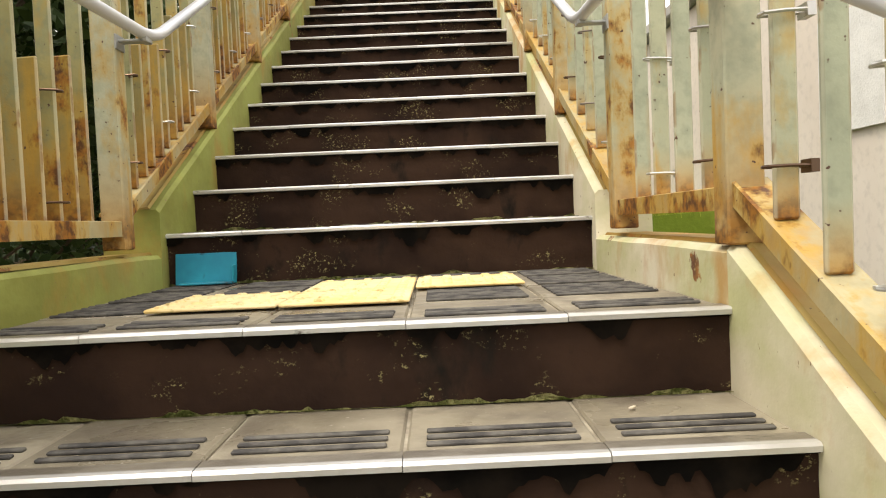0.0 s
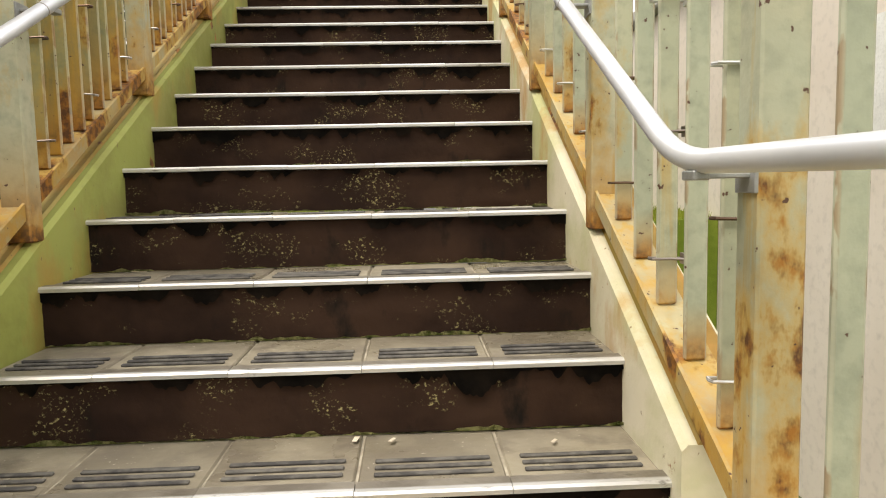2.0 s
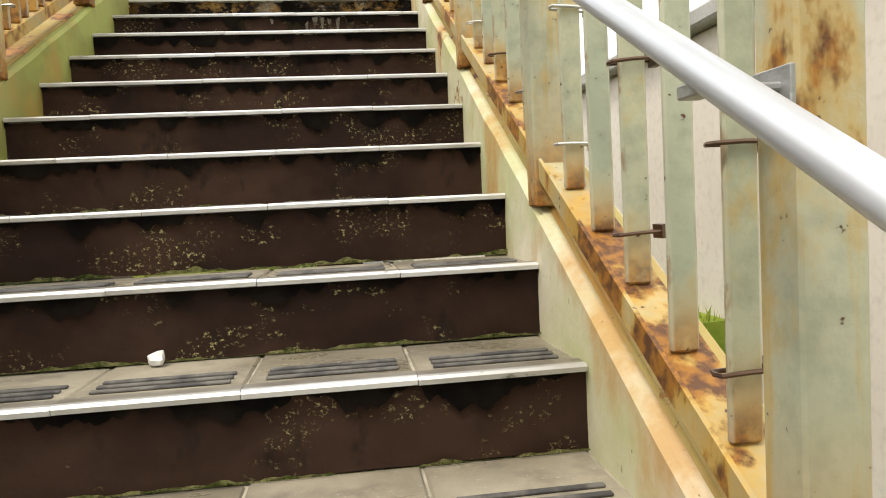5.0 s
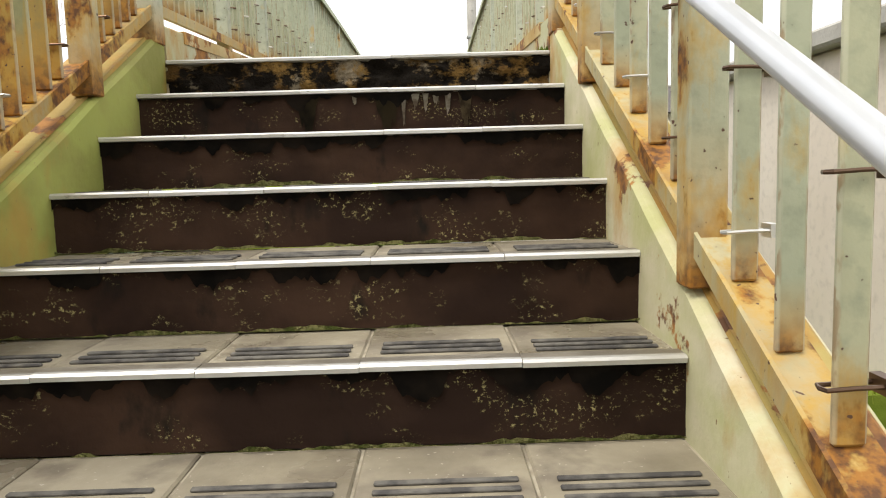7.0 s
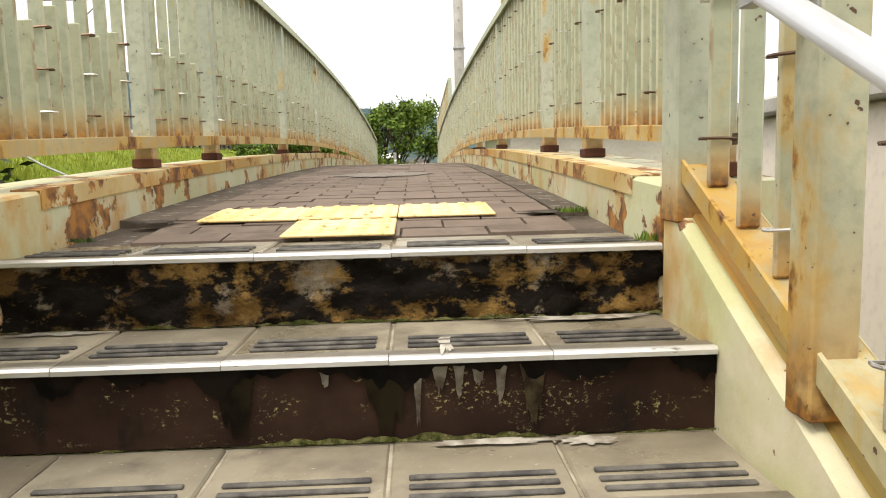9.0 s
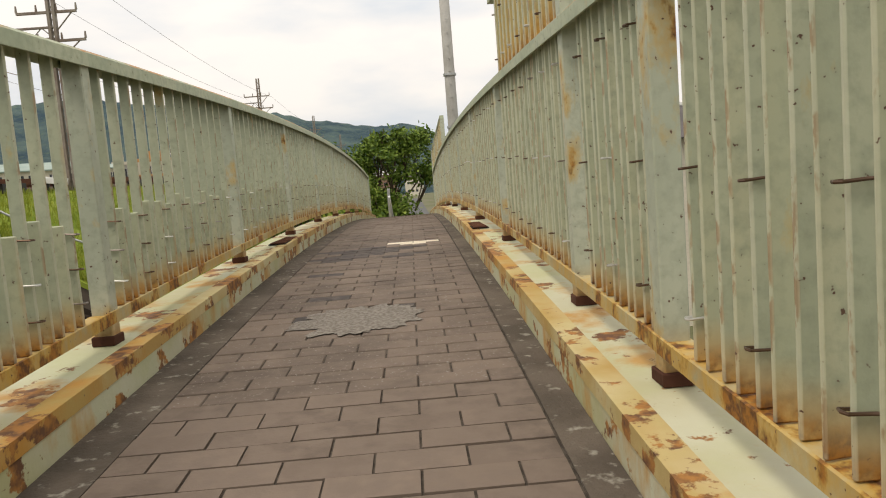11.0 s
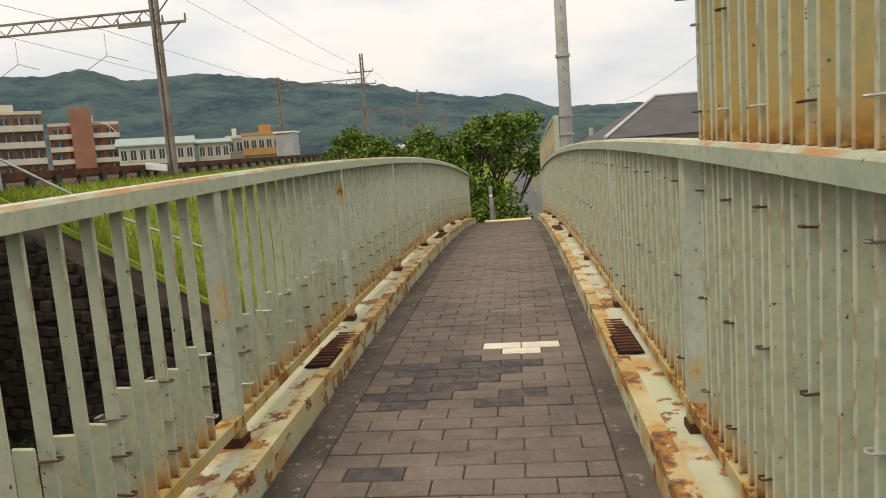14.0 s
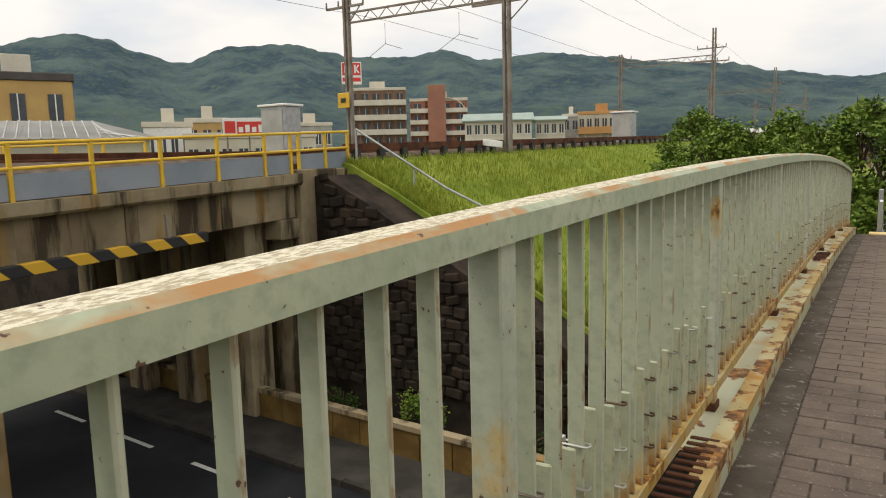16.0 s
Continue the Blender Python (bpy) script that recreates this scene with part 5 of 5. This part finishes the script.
# scattered low houses
rh = random.Random(8)
for k in range(46):
    az = rh.uniform(-14, 64)
    d = rh.uniform(165, 420)
    w = rh.uniform(6, 13)
    mt = rh.choice([M_CREAMW, M_WHITE, M_CONC2, M_BEIGE, M_CREAMW, M_BRICKB])
    x, y = polar(az, d)
    hs = tagged(empty("house", (x, y, ROAD_Z - 0.1), az + rh.uniform(-30, 30)), label="distant low house with a pitched roof", category="house", group="distant houses")
    hh = rh.uniform(5.5, 8.5) + d * 0.012
    part("wall", bm_box(-w / 2, w / 2, 0, 8, 0, hh), mt, hs)
    br = bmesh.new()
    sct = [(-0.6, hh), (4, hh + 2.0), (8.6, hh)]
    r1, r2 = [[br.verts.new((xx, yy, zz)) for yy, zz in sct] for xx in (-w / 2 - 0.5, w / 2 + 0.5)]
    br.faces.new(r1), br.faces.new(r2)
    for q in range(3):
        br.faces.new((r1[q], r1[(q + 1) % 3], r2[(q + 1) % 3], r2[q]))
    part("roof", br, rh.choice([M_ROOFD, M_ROOFG, M_ROOFL, M_ROOFD]), hs)
    for q in range(3):
        for f in range(2):
            part("window", bm_box(-w / 2 + w * (0.15 + 0.28 * q), -w / 2 + w * (0.15 + 0.28 * q) + 1.4, -0.05, 0.02, hh * (0.2 + 0.42 * f), hh * (0.2 + 0.42 * f) + 1.3), M_GLASS, hs)

# house with a dark hip roof beside the far stair
hh_ = tagged(empty("house"), label="house with a dark slate hip roof beside the bridge", category="house")
part("wall", bm_box(3.7, 15.0, 33.2, 43, ROAD_Z - 0.1, 4.4, 0.03), M_CREAMW, hh_)
br = bmesh.new()
e_ = [br.verts.new(p) for p in ((3.0, 32.6, 4.40), (15.7, 32.6, 4.40), (15.7, 43.6, 4.40), (3.0, 43.6, 4.40))]
r_ = [br.verts.new(p) for p in ((5.6, 37.6, 5.95), (13.0, 37.6, 5.95))]
br.faces.new(e_)
br.faces.new((e_[0], e_[1], r_[1], r_[0])), br.faces.new((e_[1], e_[2], r_[1])), br.faces.new((e_[2], e_[3], r_[0], r_[1])), br.faces.new((e_[3], e_[0], r_[0]))
part("roof", br, M_ROOFD, hh_)
part("ridge_cap", bm_tube([(3.0, 32.6, 4.43), (5.6, 37.6, 5.98), (13.0, 37.6, 5.98)], 0.06, 6), M_ROOFL, hh_)
part("rear_block", bm_box(10.5, 16, 44, 50, ROAD_Z, 6.7, 0.03), M_WHITE, hh_)
for k in range(3):
    part("window", bm_box(5 + 3 * k, 6.4 + 3 * k, 33.14, 33.22, 1.6, 2.9), M_GLASS, hh_)

# beige building and grassy bank beside the stairs
bb_ = tagged(empty("beige_building"), label="large beige rendered building beside the stairs", category="building")
part("wall", bm_box(4.2, 14, -1.0, 16.0, ROAD_Z - 0.1, 3.4, 0.03), M_BEIGE, bb_)
part("roof", bm_box(4.0, 14.2, -1.2, 16.2, 3.4, 3.6, 0.03), M_CONC2, bb_)
for k in range(4):
    part("window", bm_box(4.16, 4.24, 0.0 + 2.2 * k, 1.1 + 2.2 * k, 0.9, 2.1), M_WHITE, bb_)
b = bm_sweep([(1.3, -2.75), (1.9, -0.6), (2.6, 0.08), (4.19, 0.16), (4.19, -2.75)], [(0, y, 0) for y in (10.6, 11.5, 13, 14.0)])
structure("grass_bank", b, M_GRASSB, "bright green grass bank beside the stairs")
blades("grass", 5000, lambda: (lambda x: (x, rg.uniform(10.6, 13.9), -0.6 + (x - 1.9) * 0.97 if x < 2.6 else 0.10))(rg.uniform(2.0, 4.1)), 0.16, 0.010, M_GRASS, "short bright grass on the bank")


# ---------------------------------------------------------------- trees
def tree(name, x, y, z0, trunk_h, crowns, n, leaf, mat, label, seed, category="tree"):
    """Tapered trunk, limbs towards each clump, many small leaves with gaps."""
    rr = random.Random(seed)
    e = tagged(empty(name, (x, y, z0)), label=label, category=category)
    bt = bm_tube([(0, 0, -0.1), (0.05, 0.03, trunk_h * 0.5), (0.0, 0.1, trunk_h)], 0.16, 8, None, 0.09)
    for cx, cy, cz, r in crowns:
        bm_tube([(0, 0.05, trunk_h * 0.75), (cx * 0.5, cy * 0.5, (trunk_h * 0.8 + cz) / 2), (cx, cy, cz + r * 0.4)], 0.07, 6, bt, 0.02)
        for q in range(5):
            a = rr.uniform(0, 6.28)
            bm_tube([(cx * 0.7, cy * 0.7, cz * 0.8), (cx + r * 0.8 * math.cos(a), cy + r * 0.8 * math.sin(a), cz + r * rr.uniform(-0.2, 0.9))], 0.03, 5, bt, 0.008)
    part("trunk", bt, M_BARK, e)
    v, f = [], []
    tot = sum(r ** 2 for *_, r in crowns)
    for cx, cy, cz, r in crowns:
        k = int(n * r ** 2 / tot)
        clumps = []
        for _ in range(16):
            th, ph, q = rr.uniform(0, 6.28), math.acos(rr.uniform(-0.8, 1)), r * rr.uniform(0.35, 1.0)
            clumps.append((cx + q * math.sin(ph) * math.cos(th), cy + q * math.sin(ph) * math.sin(th), cz + 0.85 * q * math.cos(ph), r * rr.uniform(0.18, 0.42)))
        for _ in range(k):
            ax, ay, az_, ar = rr.choice(clumps)
            p = Vector((ax + rr.gauss(0, ar * 0.55), ay + rr.gauss(0, ar * 0.55), az_ + rr.gauss(0, ar * 0.45)))
            d = Vector((rr.gauss(0, 1), rr.gauss(0, 1), rr.gauss(0, 0.7) - 0.2)).normalized()
            s_ = d.cross(Vector((rr.gauss(0, 1), rr.gauss(0, 1), rr.gauss(0, 1)))).normalized()
            if x + p.x > -1.45 and y < 27:
                continue
            L, W = leaf * rr.uniform(0.6, 1.3), leaf * rr.uniform(0.18, 0.32)
            q = len(v)
            v += [p, p + d * L * 0.5 + s_ * W, p + d * L, p + d * L * 0.5 - s_ * W]
            f.append((q, q + 1, q + 2, q + 3))
    me = bpy.data.meshes.new("crown")
    me.from_pydata(v, [], f)
    me.materials.append(mat)
    c_ = new("crown", me)
    c_.parent = e
    return e


tree("tree", -1.2, 33.5, ROAD_Z - 0.1, 6.0, [(-0.3, 0, 6.5, 1.5), (0.9, 0, 7.3, 1.25), (-1.4, 0.5, 6.9, 1.2), (0.2, -0.5, 4.8, 1.4), (1.5, 0.2, 8.0, 0.7), (0.1, 0.2, 7.9, 0.6), (1.9, 0, 6.6, 0.7)], 17000, 0.17, M_LEAF, "leafy green roadside tree beyond the bridge deck", 3)
tree("tree", -4.2, 35.0, ROAD_Z - 0.1, 5.6, [(-0.8, 0, 7.0, 1.3), (0.9, 0, 7.1, 1.25), (0, 0.5, 5.6, 1.6), (-1.9, 0.5, 7.7, 0.7)], 16000, 0.17, M_LEAF, "leafy green tree beside the embankment", 5)
tree("tree", -7.0, 42.0, ROAD_Z - 0.1, 5.6, [(-0.8, 0, 6.4, 1.6), (1.2, 0, 6.6, 1.5), (0, 0.5, 5.4, 1.6)], 11000, 0.19, M_LEAF, "leafy green tree beside the embankment", 6)
tree("bush", -1.9, 30.0, ROAD_Z - 0.1, 2.0, [(0, 0, 2.6, 1.2), (0.6, 0.4, 3.4, 0.9), (-0.8, 0.3, 3.0, 1.1)], 4500, 0.16, M_LEAF, "green bush beside the far stairs", 9, "bush")
for k, (x, y, s) in enumerate(((-3.6, 3.2, 1.0), (-4.2, 6.2, 1.1), (-4.8, 9.4, 1.0), (-3.4, 0.4, 0.9))):
    tree("tree", x, y, ROAD_Z - 0.1, 4.2 * s, [(0.3, 0, 5.6 * s, 1.9), (0.7, 1.2, 4.2 * s, 1.7), (0.6, -1.2, 4.0 * s, 1.7), (0.2, 0.2, 2.4 * s, 1.6)], 20000, 0.12, M_LEAFD, "dark leafy tree close behind the stair fence", 30 + k)
tree("bush", -9.8, 23.6, ROAD_Z - 0.1, 0.9, [(0, 0, 1.1, 0.5), (0.5, 0.1, 0.9, 0.4)], 1500, 0.10, M_LEAF, "small green shrub behind the low wall", 12, "bush")
for k, x in enumerate((-12.5, -7.0, -5.0)):
    tree("bush", x, 23.7, ROAD_Z - 0.1, 0.9, [(0, 0, 0.9, 0.4), (0.5, 0.1, 0.8, 0.35)], 800, 0.10, M_LEAFD, "small dark shrub behind the low wall", 14 + k, "bush")
# hedge strip beyond the far road
for k in range(5):
    tree("bush", -2.6 - 0.2 * k, 60 + 16 * k, ROAD_Z - 0.1, 1.5, [(0, 0, 1.8, 1.4), (0.3, 1.6, 1.7, 1.3)], 1300, 0.3, M_LEAF, "roadside bush along the lane", 50 + k, "bush")

# ---------------------------------------------------------------- poles at the far end
up = tagged(empty("utility_pole", (1.38, 26.9, ROAD_Z - 0.1)), label="grey concrete utility pole beside the deck", category="utility pole")
part("pole", bm_tube([(0, 0, 0), (0, 0, 16)], 0.19, 14, None, 0.12), M_CONC2, up, smooth=True)
for z in (7.3, 7.75, 9.2):
    part("band", bm_tube([(0, 0, z), (0, 0, z + 0.06)], 0.185, 14), M_GALV, up)
for q in range(9):
    part("step_bolt", bm_tube([(0, -0.15, 7.9 + 0.35 * q), (0, -0.27, 7.9 + 0.35 * q)], 0.012, 5), M_GALV, up)
tagged(part("cable", bm_tube([(5.3 + 1.3 * t / 8, 27.5 + 28 * t / 8, 6.6 + 0.4 * t / 8 - 1.2 * (t / 8) * (1 - t / 8)) for t in range(9)], 0.007, 4), M_BLACK), label="thin dark overhead cable above the house roof", category="cable")
# handrail and landing edge of the far stairs
structure("far_landing_strip", bm_box(-0.72, 0.36, YEND - 0.02, YEND + 0.26, deck_z(YEND) - 0.05, deck_z(YEND) + 0.03, 0.01), M_YEL, "yellow tactile strip at the far end of the deck")
for k in range(17):
    structure("far_step", bm_box(XL, XR, YEND + 0.27 + k * TREAD, YEND + 0.27 + (k + 1) * TREAD, ROAD_Z - 0.1, deck_z(YEND) - 0.02 - (k + 1) * RISE), M_RISER, "concrete step descending beyond the deck")
fh = tagged(empty("handrail"), label="white pipe handrail going down the far stairs", category="handrail", group="handrails")
part("pipe", bm_tube([(-0.55, YEND + 0.4, deck_z(YEND) + 0.60), (-0.5, YEND + 4.5, deck_z(YEND) - 1.6)], 0.03, 8), M_PIPE, fh)
for yy in (0.45, 1.6, 3.0):
    part("post", bm_box(-0.60, -0.52, YEND + yy - 0.04, YEND + yy + 0.04, ROAD_Z, deck_z(YEND) + 0.62 - (yy - 0.4) * 0.537 + (0.22 if yy < 1 else 0), 0.01), M_GALV, fh)
rr_ = random.Random(5)
for k in range(7):
    y = 48 + 14 * k
    ps = tagged(empty("street_pole", (4.2, y, ROAD_Z)), label="thin roadside utility pole along the lane", category="utility pole", group="lane poles")
    part("pole", bm_tube([(0, 0, 0), (0, 0, 8)], 0.12, 8), M_CONC2, ps)
    hs = tagged(empty("house", (6.0 + rr_.uniform(0, 1.5), y + 5, ROAD_Z - 0.1), 90), label="small house with a dark roof along the lane", category="house", group="lane houses")
    part("wall", bm_box(-4, 4, -7, 0, 0, 5.2), rr_.choice([M_CREAMW, M_BEIGE, M_WHITE]), hs)
    br = bmesh.new()
    r1, r2 = [[br.verts.new((xx, yy, zz)) for yy, zz in ((-7.5, 5.2), (-3.5, 6.9), (0.5, 5.2))] for xx in (-4.4, 4.4)]
    br.faces.new(r1), br.faces.new(r2)
    for q in range(3):
        br.faces.new((r1[q], r1[(q + 1) % 3], r2[(q + 1) % 3], r2[q]))
    part("roof", br, M_ROOFD, hs)
    for q in range(2):
        part("window", bm_box(-2.5 + 3 * q, -1 + 3 * q, -0.02, 0.05, 1.2, 2.6), M_GLASS, hs)

# ---------------------------------------------------------------- wooded hills, distance haze in their colour
RIDGE = [(-40, 2.23), (-16, 2.91), (-10.5, 3.3), (-4.1, 3.45), (0.5, 4.76), (2.9, 4.76), (7, 5.41), (10.6, 6.21), (15.6, 6.6), (19.3, 7.18), (24, 7.64), (28.6, 7.28), (31.9, 8.08), (34.7, 7.62), (39.1, 7.65), (40.9, 8.06), (43.8, 8.62), (47.8, 8.41), (51.8, 7.16), (54.8, 7.85), (56.6, 8.61), (58.7, 8.88), (61.2, 8.53), (63.2, 7.93), (75, 6.99), (100, 5.83)]


def ridge(az):
    for (a0, e0), (a1, e1) in zip(RIDGE, RIDGE[1:]):
        if a0 <= az <= a1:
            t = (az - a0) / (a1 - a0)
            t = t * t * (3 - 2 * t)
            return e0 + (e1 - e0) * t
    return 4.0


def hills(name, r0, r1, scale, label, seed):
    NA, NR = 520, 26
    v, f = [], []
    for i in range(NA + 1):
        az = -40 + 140 * i / NA
        top = math.tan(radians(ridge(az) * scale))
        for j in range(NR + 1):
            t = j / NR
            r = r0 + (r1 - r0) * t
            s_ = t ** 1.35
            x, y = polar(az, r)
            fold = noise.fractal(Vector((x * 0.004 + seed, y * 0.004, seed)), 1.0, 2.0, 5)
            tree_ = noise.noise(Vector((x * 0.05, y * 0.05, 3.0))) * 5
            z = (top * r1 + 4) * s_ * (1 + 0.28 * fold * (1 - t) * 2.2 * t) + tree_ * min(1, t * 4) - (8 if j == 0 else 0)
            v.append((x, y, z))
    for i in range(NA):
        for j in range(NR):
            a = i * (NR + 1) + j
            f.append((a, a + 1, a + NR + 2, a + NR + 1))
    me = bpy.data.meshes.new(name)
    me.from_pydata(v, [], f)
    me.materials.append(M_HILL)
    for p in me.polygons:
        p.use_smooth = True
    return tagged(new(name, me), label=label, kind="structure")


hills("backdrop_hills", 900, 2100, 1.03, "wooded hills beyond the town, tinted blue with distance haze", 2.0)
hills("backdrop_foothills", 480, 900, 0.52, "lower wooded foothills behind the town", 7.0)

# ---------------------------------------------------------------- pavers of the deck, the nearest as pieces of their own
paving = tagged(empty("paving"), label="brown brick-shaped pavers in running bond on the deck", kind="structure")
PWID, PDEP = (PX1 - PX0) / 5, 0.118
PFULL = finish(bm_box(0, PWID - 0.006, 0, PDEP - 0.006, -0.028, 0, 0.003), "paver", M_PAVER)
PHALF = finish(bm_box(0, PWID / 2 - 0.006, 0, PDEP - 0.006, -0.028, 0, 0.003), "paver", M_PAVER)
PCHAR = finish(bm_box(0, PWID - 0.006, 0, PDEP - 0.006, -0.028, 0, 0.003), "paver", M_CHAR)
PCREAM = finish(bm_box(0, PWID - 0.006, 0, PDEP - 0.006, -0.028, 0, 0.003), "paver", M_CREAM)
structure("joint_bed", bm_sweep([(PX0 - 0.004, -0.03), (PX0 - 0.004, -0.005), (PX1 + 0.004, -0.005), (PX1 + 0.004, -0.03)], [(0, y, deck_z(y)) for y in ysd[3:]]), M_JOINT, "dark sand joints under the pavers")
prn = random.Random(11)


def paving_z(y):
    return deck_z(y) - 0.015 * min(1.0, max(0.0, (8.0 - y) / 0.5))


far_v, far_f = [], []
count = 0
row = 0
y = 7.505
while y < YEND + 0.15:
    sl = math.degrees(math.atan((deck_z(y + 0.05) - deck_z(y - 0.05)) / 0.1))
    xs = [(PX0 + k * PWID, 1) for k in range(5)] if row % 2 == 0 else [(PX0, 0)] + [(PX0 + (k + 0.5) * PWID, 1) for k in range(4)] + [(PX1 - PWID / 2, 0)]
    for x, full in xs:
        dz, tx, rz = prn.uniform(-0.0025, 0.0025), prn.uniform(-0.5, 0.5), prn.uniform(-0.6, 0.6)
        mid = x + (PWID if full else PWID / 2) / 2
        char = full and 12.1 < y < 12.85 and -0.65 < mid < 0.15 and prn.random() < 0.75
        char = char or (full and prn.random() < 0.025)
        cream = full and 12.88 < y < 13.16 and (-0.3 < mid < 0.38) and not (y < 13.0 and not (-0.12 < mid < 0.2))
        if 9.0 < y < 14.6 and count < 298:
            me = PCREAM if cream else PCHAR if char else PFULL if full else PHALF
            part("paver", me, None, paving, "", pose(x + 0.003, y, paving_z(y) + dz, sl + tx * 0.3, tx, rz))
            count += 1
        else:
            w = (PWID if full else PWID / 2) - 0.007
            z0, z1 = paving_z(y) + dz, paving_z(y + PDEP) + dz
            q = len(far_v)
            far_v += [(x + 0.003, y, z0), (x + 0.003 + w, y, z0 + 0.001 * tx), (x + 0.003 + w, y + PDEP - 0.007, z1 + 0.001 * tx), (x + 0.003, y + PDEP - 0.007, z1)]
            far_v += [(a, b_, c_ - 0.02) for a, b_, c_ in far_v[q:q + 4]]
            far_f += [(q, q + 1, q + 2, q + 3)] + [(q + (k + 1) % 4, q + k, q + 4 + k, q + 4 + (k + 1) % 4) for k in range(4)]
    y += PDEP
    row += 1
me = bpy.data.meshes.new("pavers_rest")
me.from_pydata(far_v, [], far_f)
me.materials.append(M_PAVER2)
fo = new("pavers_rest", me)
fo.parent = paving
fo["kind"] = "stuff"
# pale worn mortar patch
bpz = bmesh.new()
ring = []
for q in range(160):
    a = 2 * math.pi * q / 160
    r = 1 + 0.34 * noise.fractal(Vector((math.cos(a) * 2.6, math.sin(a) * 2.6, 4.0)), 0.8, 2.0, 6)
    px, py = -0.20 + 0.27 * r * math.cos(a), 10.05 + 0.27 * r * math.sin(a)
    ring.append(bpz.verts.new((px, py, deck_z(py) + 0.0042)))
bpz.faces.new(ring)
structure("mortar_patch", bpz, M_PATCH, "pale worn mortar patch over the pavers")
